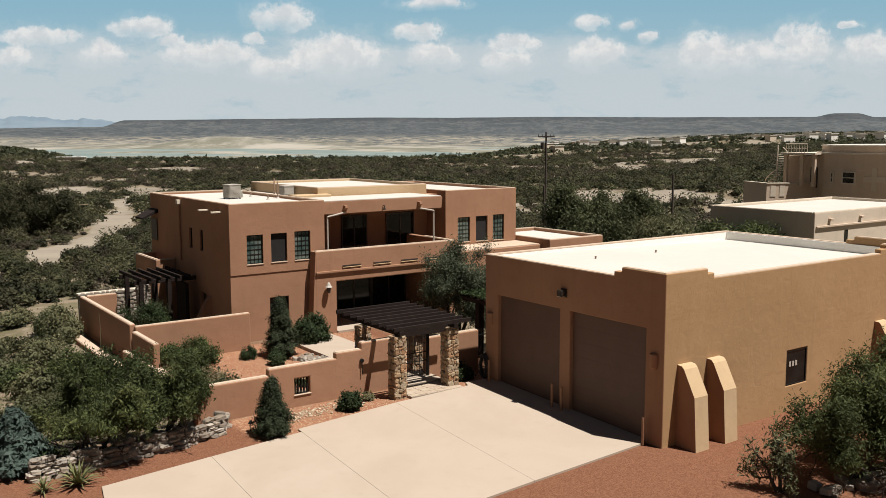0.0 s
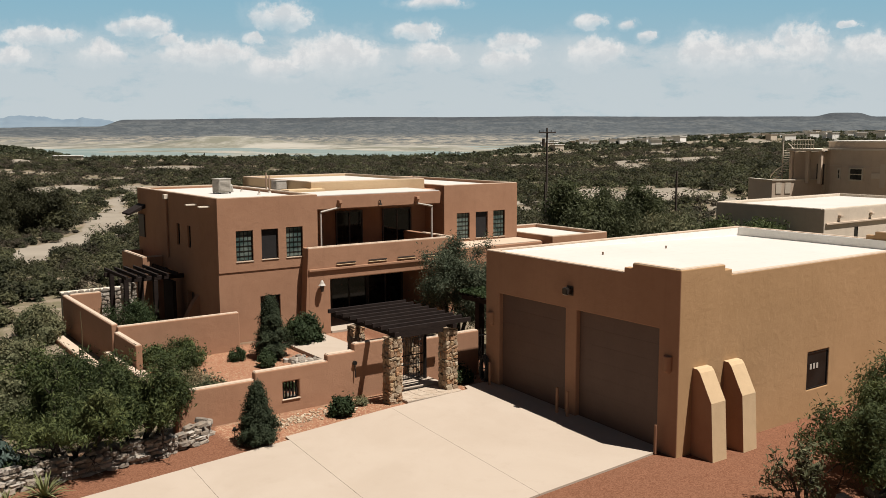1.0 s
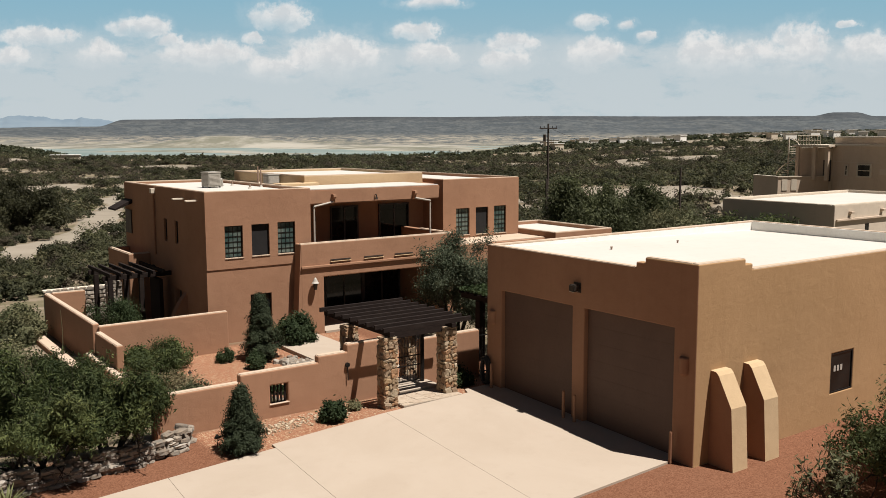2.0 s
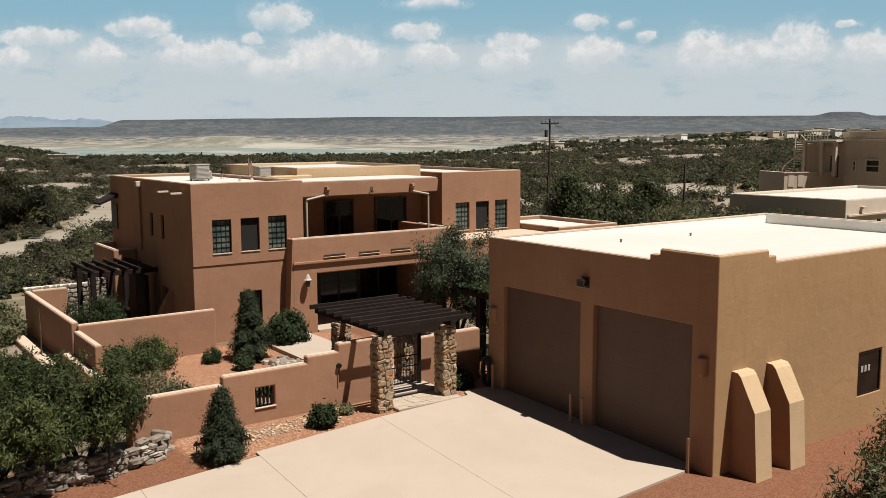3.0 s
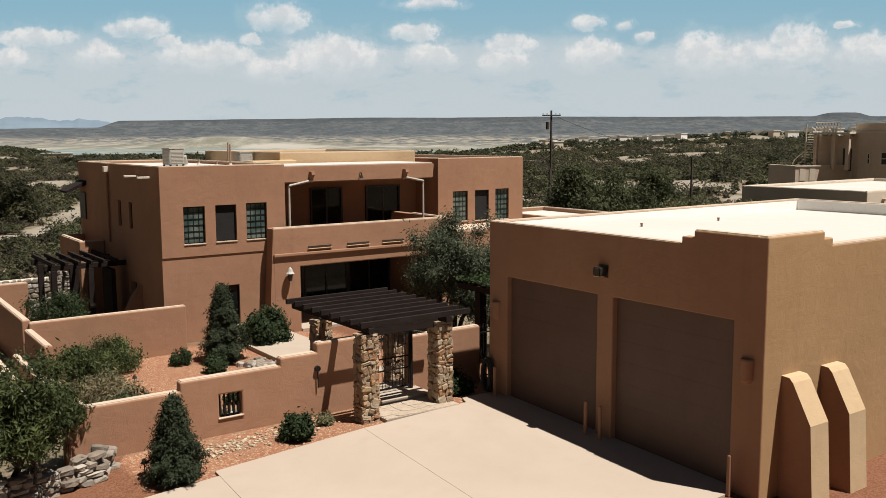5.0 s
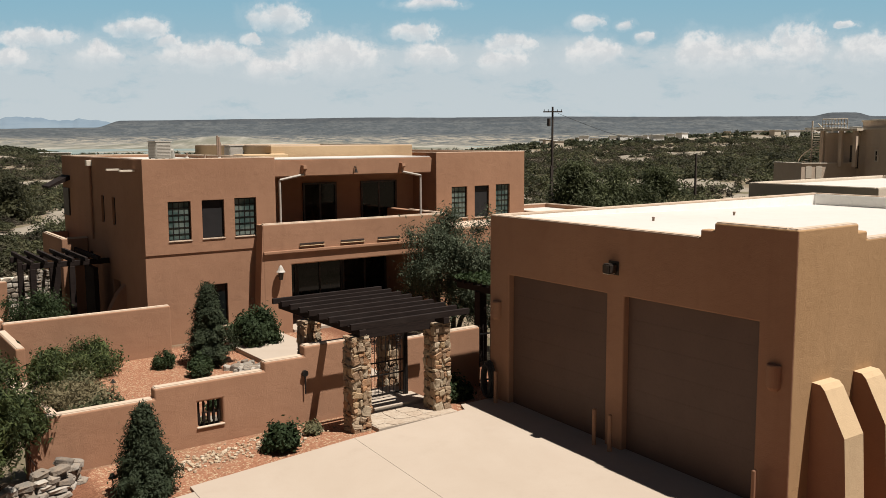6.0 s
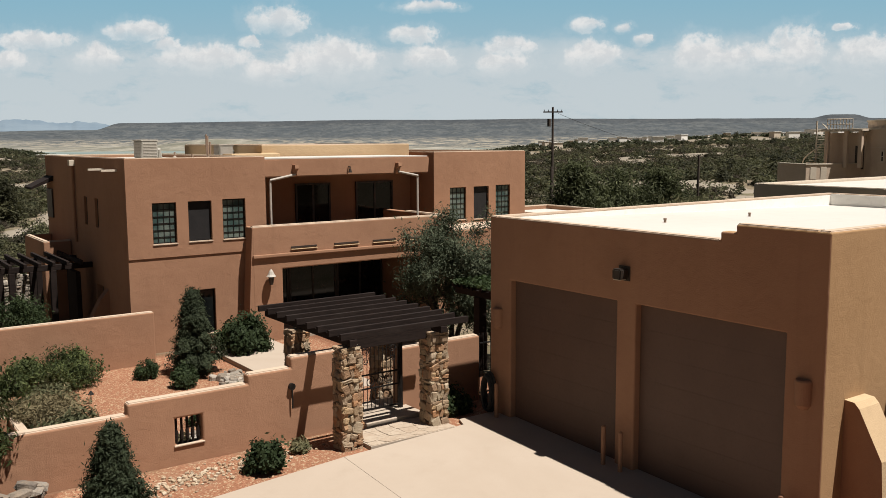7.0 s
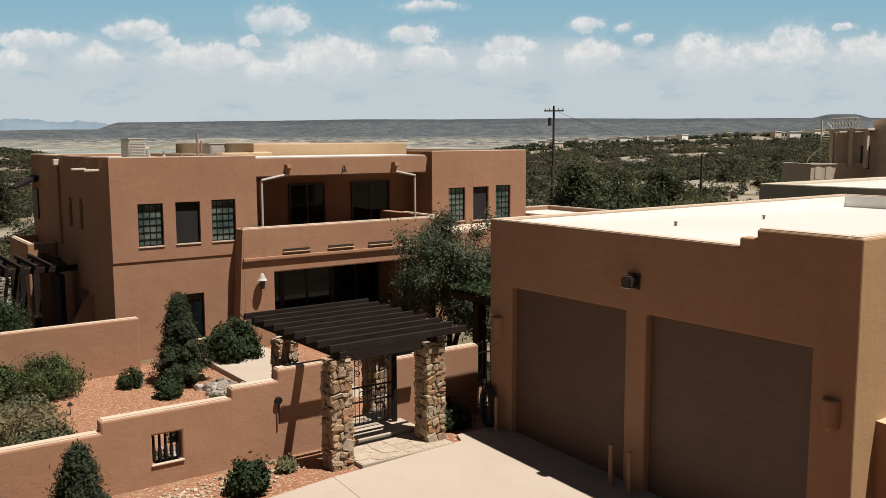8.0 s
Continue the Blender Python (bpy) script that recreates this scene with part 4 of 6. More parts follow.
    roof_sheet(h, [(2.5, 29.97, 7.44), (10.25, 29.97, 7.44), (10.25, 39.8, 7.44), (2.5, 39.8, 7.44)])
    cap(h, 2.32, 10.43, 29.77, 29.98, 7.58, h=0.03)
    cap(h, 2.32, 10.43, 39.77, 39.98, 7.58, h=0.03)
    cap(h, 2.32, 2.53, 29.98, 39.77, 7.58, h=0.03)
    cap(h, 10.22, 10.43, 29.98, 39.77, 7.58, h=0.03)
    roof_sheet(h, [(0.64, 30.42, 6.95), (2.28, 30.42, 6.95), (2.28, 39.0, 6.95), (0.64, 39.0, 6.95)])

    # east block
    wins = [(11.95, 12.98, 3.66, 5.33), (13.49, 14.48, 3.64, 5.34), (14.96, 15.94, 3.62, 5.37)]
    adds = [(10.95, 17.0, 28.26, 41.0, base, 7.16)]
    subs = [(11.2, 16.75, 28.5, 40.75, 6.95, 8)] + [(a, b, 28.1, 28.5, c, d) for a, b, c, d in wins]
    part("wall", solid(adds, subs, 0.045), STUCCO, h)
    roof_sheet(h, [(11.18, 28.48, 6.99), (16.77, 28.48, 6.99), (16.77, 40.77, 6.99), (11.18, 40.77, 6.99)])
    for s in ((10.97, 16.98, 28.28, 28.49), (10.97, 16.98, 40.77, 40.98), (10.97, 11.18, 28.49, 40.77), (16.77, 16.98, 28.49, 40.77)):
        cap(h, *s, 7.16, h=0.03)
    for (a, b, c, d), kind in zip(wins, ("teal", "screen", "teal")):
        window(h, "y", 28.26, a, b, c, d, kind)
    # low east wing
    part("wall", solid([(17.02, 22.0, 24.7, 32.0, base, 3.80), (10.2, 17.02, 25.6, 28.24, base, 3.42)], [(17.25, 21.75, 24.95, 31.75, 3.5, 4)], 0.045), STUCCO, h)
    roof_sheet(h, [(17.23, 24.93, 3.58), (21.77, 24.93, 3.58), (21.77, 31.77, 3.58), (17.23, 31.77, 3.58)])
    roof_sheet(h, [(10.3, 25.7, 3.475), (16.95, 25.7, 3.475), (16.95, 28.2, 3.475), (10.3, 28.2, 3.475)], mat=STUCCO_CAP)
    for s in ((17.04, 21.98, 24.72, 24.94), (17.04, 21.98, 31.76, 31.98), (17.04, 17.25, 24.94, 31.76), (21.76, 21.98, 24.94, 31.76)):
        cap(h, *s, 3.80, h=0.03)
    # closed core under the roofs
    part("wall", boxes((0.64, 10.93, 30.72, 38.9, base, 6.55)), STUCCO, h)
    return h


build_house()


def rooftop_cooler(x, y, z, w, hgt, turn=0.0):
    c = thing("rooftop_cooler", "beige metal evaporative cooler on the white roof", "cooler", "roof coolers")
    m = pose(x, y, z, 0, 0, turn)
    bm = bmesh.new()
    box(bm, -w / 2, w / 2, -w / 2, w / 2, 0.06, hgt, m)
    bmesh.ops.bevel(bm, geom=list(bm.edges), offset=0.03, segments=2, affect="EDGES")
    part("body", bm, COOLER, c)
    for k in range(9):
        zz = 0.16 + (hgt - 0.3) * k / 8
        bm = bmesh.new()
        box(bm, -w / 2 + 0.07, w / 2 - 0.07, -w / 2 - 0.02, -w / 2 - 0.002, zz, zz + 0.03, m)
        box(bm, -w / 2 - 0.02, -w / 2 - 0.002, -w / 2 + 0.07, w / 2 - 0.07, zz, zz + 0.03, m)
        part("louvre", bm, WHITE_METAL, c)
    bm = bmesh.new()
    box(bm, -w / 2 - 0.02, w / 2 + 0.02, -w / 2 - 0.02, w / 2 + 0.02, hgt + 0.002, hgt + 0.05, m)
    part("lid", bm, WHITE_METAL, c)
    bm = bmesh.new()
    for a, b in ((-1, -1), (1, -1), (1, 1), (-1, 1)):
        box(bm, a * (w / 2 - 0.06) - 0.04, a * (w / 2 - 0.06) + 0.04, b * (w / 2 - 0.06) - 0.04, b * (w / 2 - 0.06) + 0.04, 0, 0.06, m)
    part("stand", bm, IRON, c)
    bm = bmesh.new()
    tube(bm, [m @ Vector(p) for p in ((w / 2 - 0.05, 0.1, hgt * 0.5), (w / 2 + 0.25, 0.1, hgt * 0.5), (w / 2 + 0.3, 0.1, 0.05))], 0.13, 10)
    part("duct", bm, COOLER, c)


rooftop_cooler(-2.2, 32.4, 6.97, 0.80, 0.84, 8)
rooftop_cooler(1.75, 33.0, 6.95, 0.72, 0.62, 0)


def vent_stack(x, y, z, hgt, r=0.045):
    v = thing("vent_stack", "thin copper-coloured roof vent pipe", "vent pipe", "roof vents")
    bm = bmesh.new()
    tube(bm, [(x, y, z - 0.05), (x, y, z + hgt)], r)
    part("pipe", bm, PIPE, v)
    bm = bmesh.new()
    tube(bm, [(x, y, z), (x, y, z + 0.1)], r * 2.6, 10, r * 1.4)
    part("collar", bm, WHITE_METAL, v)


for x, y, z, g in ((0.2, 31.0, 6.97, 1.05), (0.9, 33.0, 6.95, 1.15), (2.0, 35.4, 6.95, 0.8), (-0.9, 30.0, 6.97, 0.25), (-0.5, 33.5, 6.97, 0.3)):
    vent_stack(x, y, z, g)


def wall_lantern(x, y, z):
    l = thing("wall_lantern", "white-capped bronze lantern on the porch wall", "lamp")
    bm = bmesh.new()
    tube(bm, [(x, y, z - 0.1), (x, y - 0.22, z - 0.06), (x, y - 0.24, z + 0.05)], 0.02)
    part("arm", bm, BRONZE, l)
    bm = bmesh.new()
    tube(bm, [(x, y - 0.24, z - 0.22), (x, y - 0.24, z + 0.12)], 0.08, 8, 0.13)
    part("glass", bm, BRONZE, l)
    bm = bmesh.new()
    tube(bm, [(x, y - 0.24, z + 0.121), (x, y - 0.24, z + 0.2), (x, y - 0.24, z + 0.34), (x, y - 0.24, z + 0.42)], 0.20, 10, 0.02)
    part("cap", bm, WHITE_METAL, l)


wall_lantern(0.36, 25.1, 2.1)


# ---------------------------------------------------------------- garden walls
def garden_wall(name, label, spans, cuts=(), mat=None):
    """spans: x0, x1, y0, y1, z0, z1 of each length of wall."""
    w = thing(name, label, "wall", kind="structure")
    part("wall", solid(list(spans), list(cuts), 0.05), mat or STUCCO, w)
    for x0, x1, y0, y1, z0, z1 in spans:
        cap(w, x0 + 0.035, x1 - 0.035, y0 + 0.035, y1 - 0.035, z1, h=0.025)
    return w


front = garden_wall("wall_front", "stepped terracotta stucco garden wall with a barred opening",
                    [(-12.4, -9.42, 11.45, 11.75, -0.6, 1.50), (-9.42, -6.47, 11.45, 11.75, -0.6, 1.76), (-6.47, -5.29, 11.45, 11.75, -0.6, 1.99), (-5.29, -3.62, 11.45, 11.75, -0.6, 2.26)],
                    [(-8.33, -7.66, 11.0, 12.0, 0.57, 1.22)])
for k in range(5):
    bm = bmesh.new()
    x = -8.33 + 0.67 * (k + 0.5) / 5
    tube(bm, [(x, 11.6, 0.55), (x, 11.6, 0.70), (x, 11.6, 0.90), (x, 11.6, 1.05), (x, 11.6, 1.24)], 0.032, 8)
    tube(bm, [(x, 11.6, 0.66), (x, 11.6, 0.76), (x, 11.6, 0.88)], 0.046, 8)
    part("spindle", bm, WOOD, front, "dark turned spindle")
part("sill", boxes((-8.37, -7.62, 11.41, 11.72, 0.532, 0.57), bevel=0.012), STUCCO_CAP, front)
garden_wall("wall_gate", "terracotta stucco wall beside the iron gate",
            [(-2.02, 0.85, 11.5, 11.8, -0.6, 2.02)])
garden_wall("wall_court", "long terracotta stucco wall across the side court",
            [(-10.75, -4.72, 24.2, 24.48, -1.0, 1.42)])
garden_wall("wall_west", "terracotta stucco wall stepping down along the west side",
            [(-10.95, -10.65, 24.52, 34.4, -1.2, 1.50), (-10.95, -10.65, 20.8, 24.18, -1.2, 1.20), (-10.95, -10.65, 11.78, 20.55, -1.2, 0.12)])
garden_wall("wall_low", "low terracotta retaining wall with a cream cap, west of the court",
            [(-11.98, -11.42, 17.0, 35.6, -1.6, -0.35)])
garden_wall("wall_foot", "low stucco kerb at the foot of the west wall", [(-11.34, -10.99, 17.5, 24.6, -1.4, 0.22)])
garden_wall("wall_corner", "end of the west court wall", [(-10.6, -8.9, 34.1, 34.4, -1.2, 1.52)])


def stone_block(rng, sx, sy, sz, rough=0.055):
    """A rough stone, a few faces, about sx by sy by sz."""
    bm = bmesh.new()
    v = box(bm, -sx / 2, sx / 2, -sy / 2, sy / 2, -sz / 2, sz / 2)
    bmesh.ops.bevel(bm, geom=list(bm.edges), offset=min(sx, sy, sz) * 0.2, segments=1, affect="EDGES")
    for p in bm.verts:
        p.co += Vector((rng.uniform(-1, 1) * sx, rng.uniform(-1, 1) * sy, rng.uniform(-1, 1) * sz)) * rough
    me = bpy.data.meshes.new("stone")
    bmesh.ops.recalc_face_normals(bm, faces=bm.faces)
    bm.to_mesh(me)
    bm.free()
    me.materials.append(STONE)
    return me


def stone_pillar(x, y, z0, z1, w, seed):
    """A square pillar of rough stones of uneven height set in mortar."""
    rng = random.Random(seed)
    p = thing("stone_pillar", "square gate pillar of rough tan field stone", "pillar", "gate pillars")
    part("core", boxes((x - w / 2 + 0.06, x + w / 2 - 0.06, y - w / 2 + 0.06, y + w / 2 - 0.06, z0 - 0.3, z1 - 0.02)), MORTAR, p)
    for face in range(4):
        m0 = pose(x, y, 0, 0, 0, 90 * face)
        z = z0 - 0.1
        while z < z1 - 0.03:
            hgt = min(rng.choice((0.10, 0.15, 0.2, 0.26)), z1 - z)
            a = -w / 2
            while a < w / 2 - 0.02:
                ln = rng.uniform(0.09, 0.30)
                if w / 2 - a - ln < 0.09:
                    ln = w / 2 - a
                hh = hgt * rng.uniform(0.75, 1.25)
                me = stone_block(rng, ln * rng.uniform(0.86, 1.0), 0.13, hh - 0.012, 0.10)
                ob = link_mesh("stone", me, None, p)
                ob.matrix_basis = m0 @ pose(a + ln / 2, -w / 2 + 0.05 + rng.uniform(-0.02, 0.035), z + hgt / 2 + rng.uniform(-0.025, 0.025), rng.uniform(-6, 6), rng.uniform(-24, 24), rng.uniform(-6, 6))
                a += ln
            z += hgt
    for i in range(4):
        me = stone_block(rng, w * 0.5, w * 0.5, 0.08)
        ob = link_mesh("stone", me, None, p)
        ob.matrix_basis = pose(x + (i % 2 - 0.5) * w * 0.46, y + (i // 2 - 0.5) * w * 0.46, z1 + rng.uniform(-0.01, 0.04), 0, 0, rng.uniform(-10, 10))
    return p


stone_pillar(-4.55, 9.85, 0.22, 2.72, 0.55, 1)
stone_pillar(-1.88, 9.95, 0.25, 2.74, 0.55, 2)
stone_pillar(-4.55, 12.60, 0.0, 2.68, 0.52, 3)
stone_pillar(-1.85, 12.65, 0.0, 2.68, 0.52, 4)


def gate_pergola():
    p = thing("gate_pergola", "dark-stained timber pergola over the entry gate", "pergola")
    for x in (-4.55, -1.86):
        part("beam", boxes((x - 0.1, x + 0.1, 9.5, 14.4, 2.80, 2.97), bevel=0.015), WOOD, p)
    for k in range(9):
        y = 9.58 + 0.59 * k
        part("joist", boxes((-4.88, -1.05, y - 0.05, y + 0.05, 2.975, 3.14), bevel=0.01), WOOD, p)
    for y in (9.98, 12.62):
        part("beam", boxes((-4.42, -1.99, y - 0.09, y + 0.09, 2.62, 2.93), bevel=0.015), WOOD, p)


gate_pergola()


def scroll(bm, cx, y, cz, r, hand, rad=0.012):
    pts = []
    for k in range(15):
        a = k / 14 * 1.6 * math.tau
        q = r * (1 - 0.72 * k / 14)
        pts.append((cx + hand * q * math.sin(a), y, cz + q * math.cos(a)))
    tube(bm, pts, rad, 5)


def iron_gate():
    g = thing("iron_gate", "black wrought-iron garden gate with scrolls, standing closed", "gate")
    x0, x1, z0, z1, y = -3.35, -2.1, 0.48, 2.34, 11.35
    bm = bmesh.new()
    for x in (x0, x1):
        box(bm, x - 0.025, x + 0.025, y - 0.025, y + 0.025, z0 - 0.05, z1)
    for z in (z0 + 0.04, z0 + 0.62, z0 + 1.0):
        box(bm, x0 + 0.025, x1 - 0.025, y - 0.02, y + 0.02, z - 0.02, z + 0.02)
    arch = [(x0 + (x1 - x0) * k / 10, y, z1 + 0.06 * math.sin(math.pi * k / 10)) for k in range(11)]
    tube(bm, arch, 0.024, 6)
    part("gate_frame", bm, IRON, g)
    for k in range(1, 10):
        x = x0 + (x1 - x0) * k / 10
        bm = bmesh.new()
        tube(bm, [(x, y, z0 + 0.04), (x, y, z1 + 0.06 * math.sin(math.pi * k / 10))], 0.011, 6)
        part("bar", bm, IRON, g)
    for cx, cz, r, s in ((x0 + 0.33, z0 + 0.81, 0.16, 1), (x1 - 0.33, z0 + 0.81, 0.16, -1), (x0 + 0.62, z0 + 0.81, 0.12, 1), (x0 + 0.2, z1 - 0.2, 0.13, 1), (x1 - 0.2, z1 - 0.2, 0.13, -1),
                         (x0 + 0.2, z1 - 0.48, 0.1, -1), (x1 - 0.2, z1 - 0.48, 0.1, 1)):
        bm = bmesh.new()
        scroll(bm, cx, y - 0.02, cz, r, s)
        part("scroll", bm, IRON, g)
    for x in (x0 - 0.16, x1 + 0.07):
        part("gate_post", boxes((x - 0.045, x + 0.045, y - 0.04, y + 0.05, 0.1, 2.4), bevel=0.006), IRON, g)
    return g


iron_gate()


def side_gate():
    g = thing("side_gate", "black iron picket gate beside the garage corner", "gate")
    bm = bmesh.new()
    x0, x1, y = 0.92, 2.5, 11.6
    for z in (0.25, 1.75):
        box(bm, x0, x1, y - 0.02, y + 0.02, z - 0.02, z + 0.02)
    part("gate_frame", bm, IRON, g)
    for k in range(12):
        x = x0 + (x1 - x0) * k / 11
        bm = bmesh.new()
        tube(bm, [(x, y, -0.1), (x, y, 2.05)], 0.014, 6)
        part("bar", bm, IRON, g)


side_gate()


def hose_coil():
    t = thing("hose_reel", "dark rubber hose hung beside the garage corner", "hose")
    bm = bmesh.new()
    for k in range(3):
        r = 0.42 - 0.03 * k
        tube(bm, [(-0.12 - 0.07 * k, 9.78 + 0.55 * r * math.cos(a * math.tau / 20), 0.86 + 1.3 * r * math.sin(a * math.tau / 20)) for a in range(21)], 0.045, 6)
    part("coil", bm, RUBBER, t)


hose_coil()


def ramada():
    r = thing("ramada", "dark timber ramada roofed with vines beside the garage", "pergola")
    for x, y in ((3.75, 15.2), (3.75, 11.6), (7.6, 16.2), (7.6, 11.6)):
        part("post", boxes((x - 0.16, x + 0.16, y - 0.16, y + 0.16, -0.6, 2.35), bevel=0.015), WOOD, r)
    for x in (3.75, 7.6):
        part("beam", boxes((x - 0.12, x + 0.12, 11.0, 16.5, 2.35, 2.58), bevel=0.015), WOOD, r)
    for k in range(11):
        y = 11.1 + 0.53 * k
        part("rafter", boxes((3.45, 8.0, y - 0.06, y + 0.06, 2.585, 2.70), bevel=0.01), WOOD, r)
    return r


ramada()


def court_pergola():
    p = thing("court_pergola", "dark weathered timber pergola with rafters along the house side", "pergola")
    for x, y in ((-8.35, 31.1), (-7.55, 31.1), (-6.75, 31.1), (-8.35, 33.9), (-6.75, 33.9)):
        part("post", boxes((x - 0.12, x + 0.12, y - 0.12, y + 0.12, -1.0, 2.40), bevel=0.02), WOOD, p)
    for y in (31.1, 33.9):
        part("beam", boxes((-8.75, -5.14, y - 0.1, y + 0.1, 2.40, 2.64), bevel=0.02), WOOD, p)
    for k in range(6):
        x = -8.5 + 0.55 * k
        part("rafter", boxes((x - 0.06, x + 0.06, 30.3, 34.7, 2.645, 2.83), bevel=0.015), WOOD, p)
    part("wall_panel", boxes((-5.95, -5.75, 30.6, 32.2, -1.0, 2.3), bevel=0.02), WOOD, p)
    return p


court_pergola()
def court_stonework():
    """Pale rubble piers and a low rubble wall behind the side pergola."""
    rr = random.Random(44)
    w = thing("rubble_wall", "low pale rubble wall with a smooth cap behind the pergola", "wall")
    part("core", boxes((-10.55, -5.2, 36.3, 36.62, -1.3, 1.25)), MORTAR, w)
    part("cap", boxes((-10.62, -5.2, 36.2, 36.7, 1.255, 1.36), bevel=0.02), CREAM, w)
    meshes = [stone_block(rr, 1.0, 1.0, 1.0, 0.09) for k in range(8)]
    for me in meshes:
        me.materials[0] = ROCK_WHITE
    z = -0.6
    while z < 1.2:
        x = -10.5
        while x < -5.4:
            ln = rr.uniform(0.22, 0.5)
            ob = link_mesh("stone", rr.choice(meshes), None, w)
            ob.matrix_basis = pose(x + ln / 2, 36.26, z + 0.12, rr.uniform(-6, 6), rr.uniform(-10, 10), rr.uniform(-6, 6)) @ Matrix.Diagonal((ln * 0.92, 0.16, 0.23, 1))
            x += ln
        z += 0.25


court_stonework()
for x, y, top, k in ((-8.05, 32.3, 2.25, 11), (-7.55, 32.9, 2.0, 12)):
    pier = stone_pillar(x, y, -0.9, top, 0.42, k)
    tagged(pier, "pale rubble pier under the side pergola", "pillar")
    for ob in pier.children:
        if ob.name.startswith("stone"):
            ob.data.materials[0] = ROCK_WHITE


# ---------------------------------------------------------------- neighbours
def neighbour_low():
    h = thing("neighbour_house", "pale single-storey flat-roofed stucco building", "house")
    part("wall", solid([(46.0, 66.0, 23.6, 34.4, -2, 4.2)], [(46.3, 65.7, 23.9, 34.1, 3.9, 5)], 0.06), STUCCO_GREY, h)
    roof_sheet(h, [(46.25, 23.85, 4.0), (65.75, 23.85, 4.0), (65.75, 34.15, 4.0), (46.25, 34.15, 4.0)])
    for s in ((46.02, 65.98, 23.62, 23.88), (46.02, 65.98, 34.12, 34.38), (46.02, 46.28, 23.88, 34.12), (65.72, 65.98, 23.88, 34.12)):
        cap(h, *s, 4.2, mat=CREAM, h=0.06)
    part("string_course", boxes((46.2, 66.1, 23.44, 23.58, 2.9, 3.06), bevel=0.02), STUCCO_TAN, h)
    for x in (48.2, 53.0):
        part("scupper", boxes((x - 0.2, x + 0.2, 23.3, 23.58, 3.45, 3.65), bevel=0.02), STUCCO_TAN, h)
    window(h, "y", 23.46, 50.6, 51.1, 0.6, 2.5, "dark", sill=False)


neighbour_low()


def neighbour_tower():
    h = thing("neighbour_house", "tan two-storey stucco house with rounded tower, deck and stair", "house")
    cx, cy, r = 84.5, 35.6, 10.3
    n = 48

    def ring(bm, rr, z):
        return [bm.verts.new((cx + rr * math.cos(k * math.tau / n), cy + rr * math.sin(k * math.tau / n), z)) for k in range(n)]

    def drum(name, r0, z0, z1, mat, lid=True):
        bm = bmesh.new()
        a, b = ring(bm, r0, z0), ring(bm, r0, z1)
        for k in range(n):
            bm.faces.new((a[k], a[(k + 1) % n], b[(k + 1) % n], b[k]))
        bm.faces.new(b)
        bm.faces.new(a[::-1])
        return part(name, bm, mat, h)

    drum("wall", r, -2, 8.55, STUCCO_TAN)
    drum("coping", r + 0.22, 8.55, 8.75, CREAM)
    drum("wall", r - 0.4, 8.75, 9.45, STUCCO_TAN)
    drum("coping", r - 0.25, 9.45, 9.6, CREAM)
    drum("roof", r - 0.9, 9.6, 9.66, ROOF)
    drum("string_course", r + 0.04, 6.75, 6.8, STUCCO_GREY)
    # faces towards the camera: window, cross-shaped recess
    for a, z0, z1, half in ((2.96, 5.15, 6.65, 0.95), (2.70, 5.2, 6.5, 0.3)):
        m = Matrix.Translation((cx, cy, 0)) @ Matrix.Rotation(a, 4, "Z")
        w = thing("window", "", "")
        w.parent = h
        bm = bmesh.new()
        for q in ((-half, half, z1 - 0.16, z1), (-half, half, z0, z0 + 0.16), (-half, -half + 0.16, z0 + 0.16, z1 - 0.16), (half - 0.16, half, z0 + 0.16, z1 - 0.16), (-half + 0.16, half - 0.16, (z0 + z1) / 2 - 0.05, (z0 + z1) / 2 + 0.05)):
            box(bm, r - 0.1, r + 0.09, q[0], q[1], q[2], q[3], m)
        part("frame", bm, CREAM, w)
        bm = bmesh.new()
        box(bm, r - 0.1, r + 0.03, -half + 0.16, half - 0.16, z0 + 0.16, z1 - 0.16, m)
        part("pane", bm, PANE, w)
    a = -3.02
    m = Matrix.Translation((cx, cy, 0)) @ Matrix.Rotation(a, 4, "Z")
    bm = bmesh.new()
    for q in ((-0.28, 0.28, 4.5, 7.1), (-1.2, -0.285, 5.5, 6.1), (0.285, 1.2, 5.5, 6.1)):
        box(bm, r - 0.1, r + 0.06, q[0], q[1], q[2], q[3], m)
    part("relief", bm, STUCCO_GREY, h, "cross-shaped plaster relief")
    # link, upper deck, lower terrace
    part("wall", boxes((77.5, 84.0, 43.0, 47.5, -2, 8.3), bevel=0.05), STUCCO_TAN, h)
    part("door", boxes((77.44, 77.49, 43.3, 44.3, 4.4, 6.9), bevel=0.01), DARK, h)
    part("deck", boxes((75.0, 82.0, 42.2, 46.9, 8.45, 8.68), bevel=0.03), CREAM, h)
    for y in (42.6, 44.2, 46.4):
        part("post", boxes((75.3, 75.7, y - 0.2, y + 0.2, 4.6, 8.45), bevel=0.02), STUCCO_TAN, h)
    m = pose(71.6, 46.3, 0, 0, 0, -25)
    bm = bmesh.new()
    box(bm, 0, 10.5, 0, 5.5, -2, 4.3, m)
    box(bm, 0, 10.5, 0, 0.3, 4.3, 4.95, m)
    box(bm, 0, 0.3, 0.3, 5.5, 4.3, 4.95, m)
    part("wall", bm, STUCCO_TAN, h)
    bm = bmesh.new()
    box(bm, -0.08, 10.5, -0.08, 0.36, 4.955, 5.06, m)
    box(bm, -0.08, 0.36, 0.365, 5.5, 4.955, 5.06, m)
    part("coping", bm, CREAM, h)
    for x in (0.5, 1.7):
        bm = bmesh.new()
